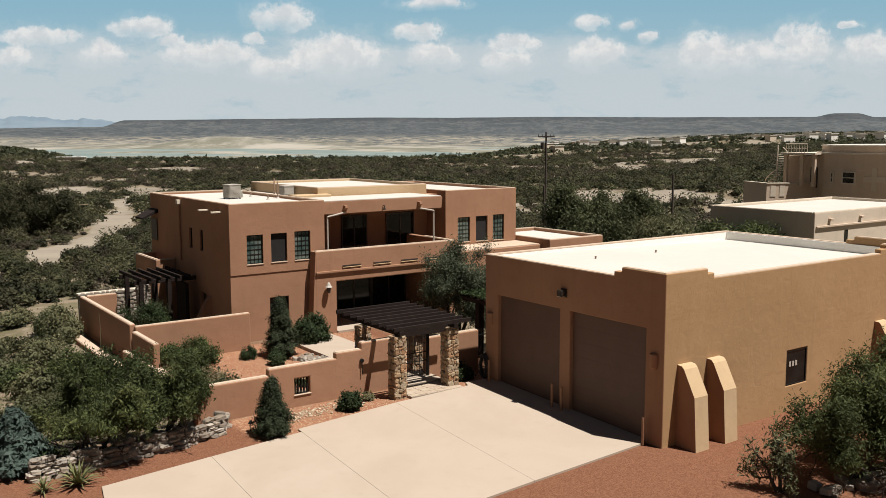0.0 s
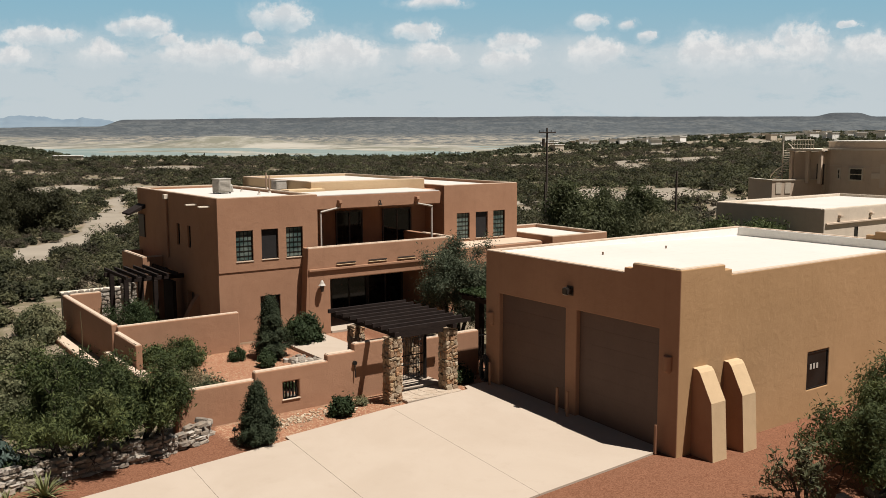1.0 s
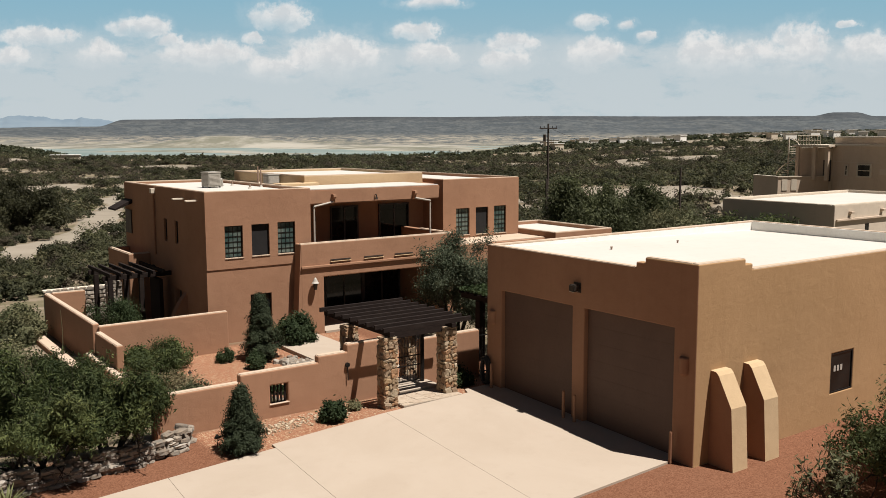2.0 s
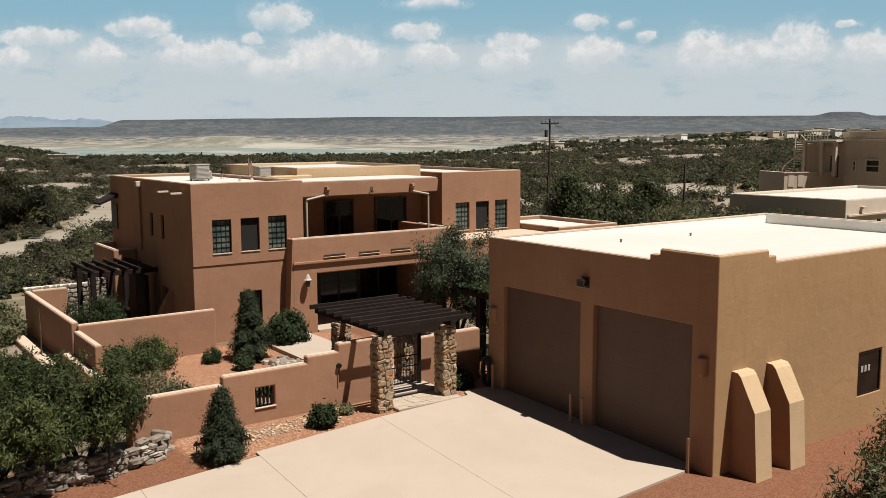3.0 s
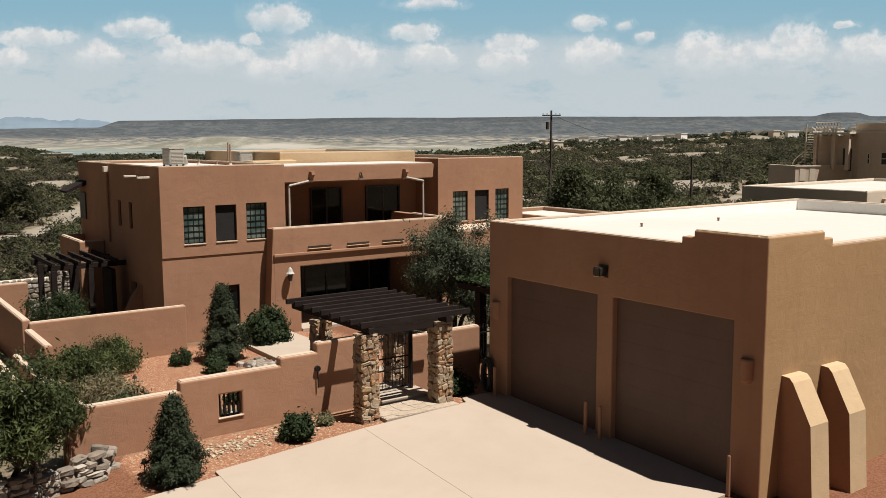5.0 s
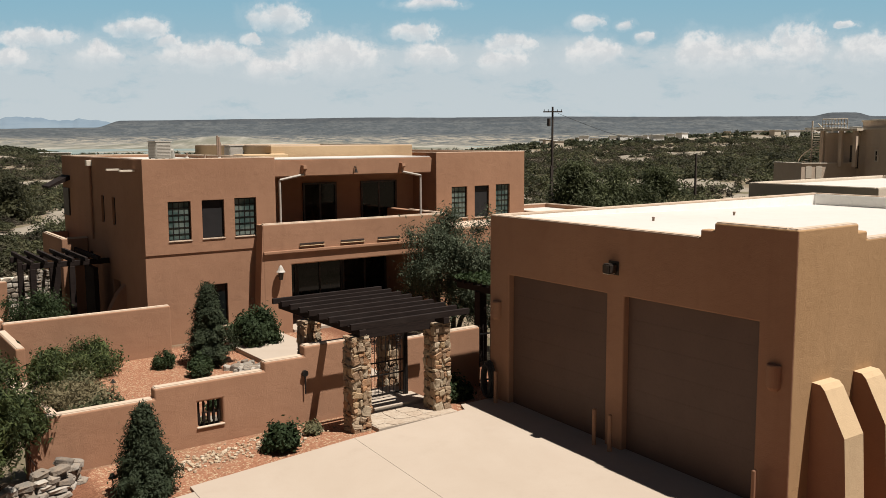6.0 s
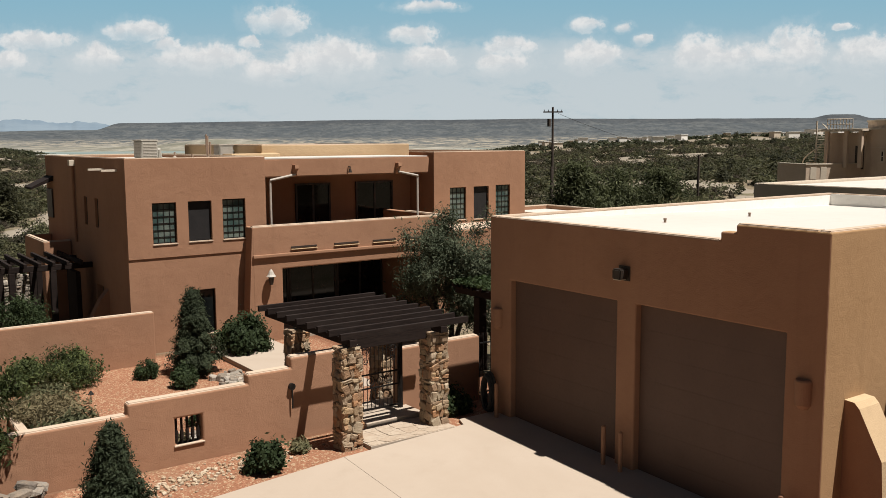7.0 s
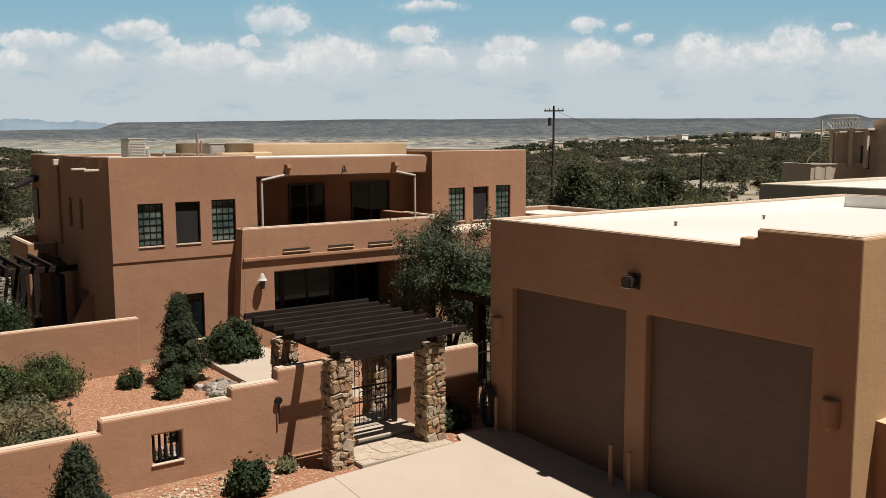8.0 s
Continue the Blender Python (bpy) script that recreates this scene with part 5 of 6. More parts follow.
        box(bm, x, x + 0.7, -0.05, -0.004, 3.4, 4.7, m)
        part("panel", bm, CREAM, h)
    for k in range(9):
        y = 43.4 + 0.36 * k
        bm = bmesh.new()
        tube(bm, [(75.2, y, 8.68), (75.2, y, 9.75)], 0.04, 6)
        part("baluster", bm, CREAM, h)
    bm = bmesh.new()
    for z in (9.2, 9.75):
        tube(bm, [(75.2, 43.4, z), (75.2, 46.3, z)], 0.05, 6)
    part("handrail", bm, CREAM, h)
    for k in range(16):
        a = k / 15 * 4.2 + 2.2
        m = Matrix.Translation((76.0, 48.0, 4.2 + 0.28 * k)) @ Matrix.Rotation(a, 4, "Z")
        bm = bmesh.new()
        box(bm, 0.1, 1.3, -0.2, 0.2, 0, 0.07, m)
        part("stair_tread", bm, CREAM, h)
    bm = bmesh.new()
    tube(bm, [(76.0 + 1.3 * math.cos(k / 30 * 4.2 + 2.2), 48.0 + 1.3 * math.sin(k / 30 * 4.2 + 2.2), 5.1 + 4.2 * k / 30) for k in range(31)], 0.06, 6)
    part("handrail", bm, CREAM, h)
    bm = bmesh.new()
    tube(bm, [(76.0, 48.0, 0.0), (76.0, 48.0, 9.6)], 0.09, 8)
    part("newel", bm, CREAM, h)


neighbour_tower()


# ---------------------------------------------------------------- poles and wires
def utility_pole(x, y, z1, arm):
    z0 = float(land(x, y)) - 0.3
    p = thing("utility_pole", "weathered wooden utility pole" + (" with a crossarm and insulators" if arm else ""), "pole", "utility poles")
    bm = bmesh.new()
    tube(bm, [(x, y, z0), (x, y, (z0 + z1) / 2), (x, y, z1)], 0.17, 10, 0.11)
    part("shaft", bm, POLE, p)
    if arm:
        m = pose(x, y, z1 - 0.55, 0, 0, -35)
        bm = bmesh.new()
        box(bm, -1.05, 1.05, -0.2, -0.09, -0.07, 0.07, m)
        part("crossarm", bm, POLE, p)
        for q in (-0.95, -0.5, 0.5, 0.95):
            bm = bmesh.new()
            tube(bm, [m @ Vector((q, -0.14, 0.07)), m @ Vector((q, -0.14, 0.26))], 0.045, 6)
            part("insulator", bm, RUBBER, p)
        bm = bmesh.new()
        c = m @ Vector((-0.42, -0.1, -1.15))
        tube(bm, [c + Vector((0, 0, -0.42)), c + Vector((0, 0, 0.42))], 0.2, 10)
        part("transformer", bm, POLE, p)


utility_pole(52.2, 64.6, 11.3, True)
utility_pole(62.7, 53.2, 6.1, False)
utility_pole(47.5, 59.6, 5.0, False)


def power_line(a, b, sag):
    w = thing("power_line", "thin overhead power cable across the scrub", "cable", "power lines")
    bm = bmesh.new()
    a, b = Vector(a), Vector(b)
    tube(bm, [a.lerp(b, k / 24) - Vector((0, 0, sag * 4 * (k / 24) * (1 - k / 24))) for k in range(25)], 0.022, 4)
    part("wire", bm, POLE, w)


power_line((52.6, 64.2, 10.6), (62.7, 53.2, 6.0), 0.5)


def wire_fence(a, b, count):
    f = thing("wire_fence", "thin wire fence on wooden posts across the scrub", "fence")
    a, b = Vector(a), Vector(b)
    for k in range(count):
        p = a.lerp(b, k / (count - 1))
        z = float(land(p.x, p.y))
        bm = bmesh.new()
        tube(bm, [(p.x, p.y, z - 0.3), (p.x, p.y, z + 1.5)], 0.06, 6)
        part("post", bm, POLE, f)
    for h in (0.5, 0.95, 1.4):
        bm = bmesh.new()
        tube(bm, [(p.x, p.y, float(land(p.x, p.y)) + h) for p in (a.lerp(b, k / 12) for k in range(13))], 0.018, 4)
        part("wire", bm, POLE, f)


wire_fence((57.5, 52.5, 0), (70.0, 58.0, 0), 7)


# ---------------------------------------------------------------- plants
def leaf_mesh(name, centres, size, rng, long=1.6, up=0.35, lean=None, quads=True, tone=None, loose=0.42):
    """Many small leaves as one mesh: each a slim diamond at its own slant, turned outwards where lean is given."""
    n = len(centres)
    d = rng.normal(size=(n, 3))
    d[:, 2] += up
    d /= np.linalg.norm(d, axis=1, keepdims=True) + 1e-9
    across = rng.normal(size=(n, 3))
    if lean is not None:
        face = lean / (np.linalg.norm(lean, axis=1, keepdims=True) + 1e-9) + loose * across
        face /= np.linalg.norm(face, axis=1, keepdims=True) + 1e-9
        d = d - face * (d * face).sum(1, keepdims=True)
        d /= np.linalg.norm(d, axis=1, keepdims=True) + 1e-9
        across = face
    e = np.cross(d, across)
    e /= np.linalg.norm(e, axis=1, keepdims=True) + 1e-9
    s = (size * rng.uniform(0.6, 1.4, n))[:, None]
    a, b = d * s * long * 0.5, e * s * 0.5
    if quads:
        co = np.stack([centres - a, centres + b, centres + a, centres - b], 1).reshape(-1, 3)
        k = 4
    else:
        co = np.stack([centres - a + b * 0.9, centres + a, centres - a * 0.6 - b], 1).reshape(-1, 3)
        k = 3
    me = bpy.data.meshes.new(name)
    me.vertices.add(len(co))
    me.vertices.foreach_set("co", co.astype(np.float32).ravel())
    me.loops.add(len(co))
    me.loops.foreach_set("vertex_index", np.arange(len(co), dtype=np.int32))
    me.polygons.add(n)
    me.polygons.foreach_set("loop_start", np.arange(0, n * k, k, dtype=np.int32))
    me.update(calc_edges=True)
    if tone is not None:
        shade = me.attributes.new("tone", "FLOAT", "POINT")
        shade.data.foreach_set("value", np.repeat(tone, k).astype(np.float32))
    return me


def limbs(rng, base, hgt, spread, stems, forks=3, levels=3, lean=0.0):
    """Branches as lists of points with radii, and the tips that bear leaves."""
    out, tips = [], []

    def grow(p, d, length, rad, level):
        pts = [p]
        for k in range(4):
            d = (d + Vector(rng.normal(size=3)) * 0.16 + Vector((0, 0, 0.03))).normalized()
            p = p + d * length / 4
            pts.append(p)
            if level >= 1:
                tips.append(p)
        out.append((pts, rad, rad * 0.55))
        if level < levels:
            for f in range(forks):
                q = pts[rng.integers(2, 5)]
                nd = (d + Vector(rng.normal(size=3)) * Vector((0.62, 0.62, 0.34)).length * 0.62).normalized()
                grow(q, nd, length * rng.uniform(0.55, 0.8), rad * 0.5, level + 1)

    for s in range(stems):
        a = s / stems * math.tau + rng.uniform(0, 1.2)
        d = Vector((math.cos(a) * spread, math.sin(a) * spread, 1.0)).normalized()
        grow(Vector(base) + Vector((math.cos(a), math.sin(a), 0)) * 0.08, d, hgt * rng.uniform(0.36, 0.5), 0.055 * hgt ** 0.5, 0)
    return out, tips


def tree(name, label, x, y, hgt, spread, leaves, size, mat, seed, stems=4, puff=0.34, levels=3, squash=0.75, category="tree", group="", z=None, radius=None, low=0.0):
    rng = np.random.default_rng(seed)
    z = float(land(x, y)) if z is None else z
    t = thing(name, label, category, group, at=(x, y, z))
    br, tips = limbs(rng, (0, 0, -0.1), hgt, spread, stems, 3, levels)
    tip = np.array([tuple(p) for p in tips])
    # bring the limbs to the wanted height and breadth
    top = np.percentile(tip[:, 2], 97)
    k = (hgt - puff) / top
    kr = (radius / np.percentile(np.hypot(tip[:, 0], tip[:, 1]), 95)) if radius else k
    bm = bmesh.new()
    for pts, r0, r1 in br:
        tube(bm, [Vector((p.x * kr, p.y * kr, p.z * k)) for p in pts], r0, 5, r1)
    part("trunk", bm, BARK, t)
    tip = tip * np.array((kr, kr, k))
    tip = tip[tip[:, 2] > low]
    share = rng.gamma(0.7, 1.0, len(tip))
    pick = rng.choice(len(tip), leaves, p=share / share.sum())
    puffs = np.clip(rng.normal(size=(leaves, 3)), -1.6, 1.6) * np.array((puff, puff, puff * squash)) * rng.uniform(0.3, 1.15, (leaves, 1))
    c = tip[pick] + puffs
    mid_ = np.array((0, 0, hgt * 0.45))
    lean = puffs / puff + 1.1 * (c - mid_) / max(kr, 0.5 * hgt) + np.array((0, 0, 0.35))
    tone = rng.normal(0, 0.2, len(tip))[pick]
    above = c[:, 2] > 0.05
    link_mesh("crown", leaf_mesh("crown", c[above], size, rng, 3.6, 0.5, lean[above], tone=tone[above], loose=0.8), mat, t)
    return t


def conifer(name, label, x, y, hgt, radius, leaves, mat, seed, z=None, category="tree", size=0.075):
    """A dense small pine: tufts of needles on whorled shoots, ragged in outline."""
    rng = np.random.default_rng(seed)
    z = float(land(x, y)) if z is None else z
    t = thing(name, label, category, at=(x, y, z))
    bm = bmesh.new()
    tube(bm, [(0, 0, -0.1), (0, 0, hgt * 0.5), (0, 0, hgt * 0.93)], 0.07 * hgt ** 0.5, 6, 0.015)
    tufts = []
    shoots = 210
    for k in range(shoots):
        f = (k + rng.uniform(0, 1)) / shoots
        h0 = hgt * (0.05 + 0.88 * f)
        a = k * 2.399 + rng.uniform(-0.3, 0.3)
        prof = (1 - f) ** 0.86 * (0.8 + 0.2 * min(1, f * 6))
        ln = radius * prof * rng.uniform(0.55, 1.2) * (1 + 0.18 * math.sin(a * 3 + 9 * f)) + 0.05
        rise = hgt * (0.06 + 0.11 * f) * rng.uniform(0.4, 1.3)
        end = Vector((math.cos(a) * ln, math.sin(a) * ln, h0 + rise))
        if k % 3 == 0:
            tube(bm, [(0, 0, h0), end * 0.5 + Vector((0, 0, h0 * 0.5 - 0.02)), end], 0.014, 4, 0.005)
        for s in range(6):
            q = 0.45 + 0.55 * s / 5
            tufts.append((end.x * q, end.y * q, h0 + (end.z - h0) * q))
    part("trunk", bm, BARK, t)
    tufts = np.array(tufts + [(0, 0, hgt * 0.97)] * 12)
    pick = rng.integers(0, len(tufts), leaves)
    c = tufts[pick] + rng.normal(size=(leaves, 3)) * 0.055 * hgt ** 0.35
    c[:, 2] = np.maximum(c[:, 2], 0.05)
    o = c * np.array((1, 1, 0.0)) / (np.hypot(c[:, 0], c[:, 1])[:, None] + 0.05) + np.array((0, 0, 0.7))
    link_mesh("crown", leaf_mesh("crown", c, size, rng, 3.0, 0.2, o), mat, t)
    return t


def bush(name, label, x, y, hgt, radius, leaves, size, mat, seed, category="shrub", group="", z=None):
    """A low shrub: leafy lobes on short stems, uneven and open."""
    rng = np.random.default_rng(seed)
    z = float(land(x, y)) if z is None else z
    t = thing(name, label, category, group, at=(x, y, z))
    bm = bmesh.new()
    lobes = []
    for k in range(26):
        a, q = rng.uniform(0, math.tau), math.sqrt(rng.uniform(0, 1))
        top = hgt * (1 - 0.55 * q * q) * rng.uniform(0.45, 1.0)
        p = (math.cos(a) * q * radius * 0.86, math.sin(a) * q * radius * 0.86, max(top * 0.85, 0.08))
        lobes.append((p, rng.uniform(0.12, 0.3)))
        tube(bm, [(0, 0, -0.03), (p[0] * 0.4, p[1] * 0.4, p[2] * 0.55), p], 0.014, 4, 0.005)
    part("stem", bm, BARK, t)
    cs = []
    for p, s in lobes:
        m = int(leaves / len(lobes) * (0.5 + 2.2 * s))
        v = rng.normal(size=(m, 3)) * 0.55
        cs.append(np.array(p) + v * np.array((radius * s * 1.2, radius * s * 1.2, hgt * s * 1.0)))
    c = np.concatenate(cs)
    c = c[c[:, 2] > 0.02]
    lean = c / np.array((radius, radius, hgt)) * 1.2 + np.array((0, 0, 0.1)) + 0.5 * rng.normal(size=c.shape)
    link_mesh("crown", leaf_mesh("crown", c, size, rng, lean=lean), mat, t)
    return t


def agave(name, label, x, y, r, seed, mat, n=46, z=None, stalk=0.0):
    rng = np.random.default_rng(seed)
    z = float(land(x, y)) if z is None else z
    t = thing(name, label, "succulent", at=(x, y, z))
    for k in range(n):
        a = k * 2.399 + rng.uniform(-0.2, 0.2)
        el = 0.1 + 1.25 * (k / n) + rng.uniform(-0.1, 0.1)
        ln = r * rng.uniform(0.8, 1.1)
        d = Vector((math.cos(a) * math.cos(el), math.sin(a) * math.cos(el), math.sin(el)))
        s = Vector((-math.sin(a), math.cos(a), 0))
        w = r * 0.045
        bm = bmesh.new()
        base, mid_, tip = Vector((0, 0, 0.08)), d * ln * 0.55 + Vector((0, 0, 0.1)), d * ln + Vector((0, 0, 0.05 - 0.1 * math.cos(el)))
        under = Vector((0, 0, -w * 0.5))
        v = [bm.verts.new(p) for p in (base - s * w, base + s * w, mid_ + s * w * 0.8, tip, mid_ - s * w * 0.8, mid_ + under)]
        bm.faces.new((v[0], v[1], v[2], v[3], v[4]))
        bm.faces.new((v[1], v[0], v[5]))
        bm.faces.new((v[1], v[5], v[2]))
        bm.faces.new((v[2], v[5], v[3]))
        bm.faces.new((v[3], v[5], v[4]))
        bm.faces.new((v[4], v[5], v[0]))
        part("leaf", bm, mat, t)
    if stalk:
        bm = bmesh.new()
        tube(bm, [(0, 0, 0), (0.03, 0, stalk * 0.6), (0.0, 0.03, stalk)], 0.025, 6, 0.012)
        part("stalk", bm, LEAF_DRY, t)


# mesquites by the drive
tree("mesquite_tree", "spreading green mesquite tree beside the driveway", -13.95, 10.5, 2.9, 1.0, 34000, 0.040, LEAF_MESQUITE, 1, 5, 0.22, levels=4, group="mesquites", radius=1.8, low=1.15)
tree("mesquite_tree", "spreading green mesquite tree above the stone edging", -15.9, 10.6, 3.0, 1.0, 34000, 0.040, LEAF_MESQUITE, 2, 5, 0.22, levels=4, group="mesquites", radius=2.3, low=1.15)
tree("mesquite_tree", "spreading green mesquite tree near the side court", -14.1, 15.0, 2.8, 1.0, 34000, 0.040, LEAF_MESQUITE, 3, 5, 0.22, levels=4, group="mesquites", radius=1.7, low=0.8)
tree("mesquite_tree", "dense mesquite tree growing over red gravel", 3.4, -5.1, 3.5, 1.0, 40000, 0.040, LEAF_MESQUITE, 4, 5, 0.31, levels=4, group="mesquites", radius=2.5, low=1.0)
tree("mesquite_tree", "dense mesquite tree behind another on red gravel", 6.3, -5.6, 3.9, 1.0, 40000, 0.040, LEAF_MESQUITE, 5, 5, 0.31, levels=4, group="mesquites", radius=2.3, low=0.9)
tree("mesquite_sapling", "thin sparse mesquite sapling leaning over red gravel", 0.3, -4.5, 1.9, 0.8, 1300, 0.05, LEAF_SAGE, 6, 3, 0.2, group="mesquites", radius=1.0)
tree("olive_tree", "grey-green olive tree in the entry court", 5.4, 19.3, 5.1, 0.55, 52000, 0.042, LEAF_OLIVE, 7, 4, 0.30, levels=4, radius=2.1, squash=1.1, low=1.1)
tree("desert_willow", "wispy olive-green shrub tree against the court wall", -8.6, 22.5, 1.4, 0.8, 9000, 0.034, LEAF_MESQUITE, 8, 5, 0.25, radius=1.0)
tree("desert_willow", "wispy yellow-green shrub inside the garden wall", -9.9, 17.5, 1.3, 0.9, 12000, 0.036, LEAF_DRY, 9, 5, 0.28, radius=1.3)
tree("desert_willow", "small dark shrub tree under the side pergola", -8.2, 29.3, 2.2, 0.8, 14000, 0.04, LEAF_SHRUB, 10, 4, 0.3, radius=1.3)
conifer("dwarf_pine", "dense dark green cone-shaped pine beside the driveway", -10.5, 8.8, 1.85, 0.68, 46000, LEAF_PINE, 21, size=0.03)
conifer("dwarf_pine", "dark green cone-shaped pine in the red gravel court", -4.1, 21.8, 2.8, 0.95, 50000, LEAF_PINE, 22, size=0.036)
conifer("blue_spruce", "blue-grey spruce with tiered boughs by the drive", -18.6, 10.7, 1.75, 1.15, 15000, LEAF_BLUE, 23, size=0.085)
bush("round_shrub", "broad dark green rounded shrub near the porch", -1.5, 23.6, 1.55, 1.08, 15000, 0.085, LEAF_SHRUB, 31)
bush("round_shrub", "small dark green clipped shrub on red gravel", -5.65, 22.3, 0.72, 0.42, 4000, 0.05, LEAF_SHRUB, 32)
bush("round_shrub", "low dark green shrub beneath the pine", -5.0, 20.4, 0.75, 0.5, 4500, 0.06, LEAF_SHRUB, 33)
bush("round_shrub", "grey-green low shrub among pale rocks", -4.2, 17.9, 0.5, 0.5, 3000, 0.06, LEAF_SAGE, 34)
bush("round_shrub", "bright green shrub at the foot of the garden wall", -6.8, 9.65, 0.75, 0.48, 6000, 0.065, LEAF_SHRUB, 35)
bush("round_shrub", "leafy green shrub beside the stone pillar", -0.75, 10.75, 0.85, 0.55, 5000, 0.07, LEAF_SHRUB, 36)
bush("low_plant", "small silvery plant at the base of the wall", -5.6, 10.4, 0.35, 0.3, 900, 0.06, LEAF_SAGE, 37)
for k, (x, y, s) in enumerate(((-7.6, 15.5, 0.45), (-6.4, 15.0, 0.4), (-5.3, 15.6, 0.4), (-8.4, 14.2, 0.55), (-4.9, 17.0, 0.4), (-8.7, 16.2, 0.4))):
    bush("low_plant", "low tawny green plant on red gravel", x, y, s, s, 1300, 0.055, LEAF_SHRUB if k % 2 else LEAF_SAGE, 40 + k, group="court plants")
for k, (x, y, h, r) in enumerate(((-9.2, 13.2, 1.0, 0.9), (-10.0, 14.6, 1.1, 0.9), (-9.5, 19.8, 1.1, 0.9), (-7.7, 23.4, 1.1, 0.8), (-9.4, 23.2, 1.1, 0.8))):
    bush("sage_bush", "pale dry sage bush inside the garden wall", x, y, h, r, 5000, 0.07, LEAF_SAGE if k < 3 else LEAF_MESQUITE, 60 + k, group="sage bushes")
for k, (x, y, h, r) in enumerate(((-14.3, 19.5, 1.4, 1.2), (-15.5, 22.5, 1.5, 1.4), (-13.6, 24.5, 1.2, 1.1), (-14.4, 28.0, 1.6, 1.4), (-12.4, 32.5, 1.5, 1.2), (-17.0, 26.5, 1.5, 1.5), (-16.5, 18.5, 1.3, 1.2), (-12.2, 35.5, 1.6, 1.3))):
    bush("sage_bush", "pale grey-green sage bush on tan soil", x, y, h, r, 7000, 0.085, LEAF_SAGE, 80 + k, group="sage bushes")
agave("yucca", "spiky yellow-green yucca at the corner of the drive", -17.3, 8.15, 0.85, 91, LEAF_AGAVE)
agave("yucca", "small spiky green yucca on red gravel", -18.3, 8.2, 0.55, 92, LEAF_AGAVE, 36)
agave("agave", "grey agave with a tall dry stalk by the west wall", -11.6, 27.6, 0.5, 93, LEAF_SAGE, 26, stalk=2.3)

for k, (x, y, h, r) in enumerate(((-16.9, 10.4, 0.6, 0.6), (-17.9, 10.4, 0.8, 0.7))):
    bush("dark_shrub", "dark twiggy shrub sprawling over the stone edging", x, y, h, r, 1700, 0.05, LEAF_SHRUB, 120 + k, group="edging shrubs")
rg = np.random.default_rng(9)
for k in range(34):
    x, y = rg.uniform(-24, -12.2), rg.uniform(14.5, 42)
    if -14.6 < x and y < 17.5 or trail_distance(x, y) < 3.5:
        continue
    r = rg.uniform(0.7, 1.4)
    bush("sage_bush", "tawny grey-green desert bush west of the wall", x, y, r * rg.uniform(0.8, 1.2), r, 5200, 0.085, (LEAF_SAGE, LEAF_MESQUITE, LEAF_SAGE, LEAF_SCRUB)[k % 4], 140 + k, group="sage bushes")

for k, (x, y, s) in enumerate(((-10.2, 12.6, 0.7), (-9.4, 12.3, 0.55), (-8.6, 12.4, 0.5), (-10.1, 13.6, 0.8), (-9.0, 13.4, 0.6), (-7.9, 12.5, 0.45), (-9.8, 15.8, 0.7), (-6.9, 12.6, 0.35))):
    bush("dry_grass", "tuft of yellow dry grass inside the garden wall", x, y, s, s * 0.9, 2600, 0.06, LEAF_DRY if k % 3 else LEAF_SAGE, 180 + k, category="grass", group="grass tufts")

# vines over the ramada
rng = np.random.default_rng(5)
vine = np.column_stack([rng.uniform(3.45, 8.0, 8000), rng.uniform(11.0, 16.6, 8000), 2.72 + np.abs(rng.normal(0, 0.05, 8000))])
tagged(link_mesh("vine", leaf_mesh("vine", vine, 0.11, rng), LEAF_SHRUB), "green vine spread over the ramada roof", "vine")


# rocks: the dry-stacked edging by the drive and the loose stones of the yard
def rock_row(name, label, pts, count, size, seed, mat, jitter=0.25, layers=1, pale=True):
    rr = random.Random(seed)
    t = thing(name, label, "stones", kind="")
    meshes = []
    for k in range(7):
        me = stone_block(rr, rr.uniform(0.7, 1.3), rr.uniform(0.6, 1.0), rr.uniform(0.45, 0.8))
        me.materials[0] = mat
        meshes.append(me)
    for k in range(count):
        f = rr.uniform(0, len(pts) - 1.001)
        i = int(f)
        a, b = pts[i], pts[i + 1]
        x, y = a[0] + (b[0] - a[0]) * (f - i) + rr.gauss(0, jitter), a[1] + (b[1] - a[1]) * (f - i) + rr.gauss(0, jitter)
        s = size * rr.uniform(0.55, 1.35)
        lay = rr.randrange(layers)
        ob = link_mesh("stone", meshes[k % 7], None, t)
        ob.matrix_basis = pose(x, y, float(land(x, y)) + s * 0.2 + lay * size * 0.55, rr.uniform(-15, 15), rr.uniform(-15, 15), rr.uniform(0, 360)) @ Matrix.Diagonal((s, s, s, 1))
    return t


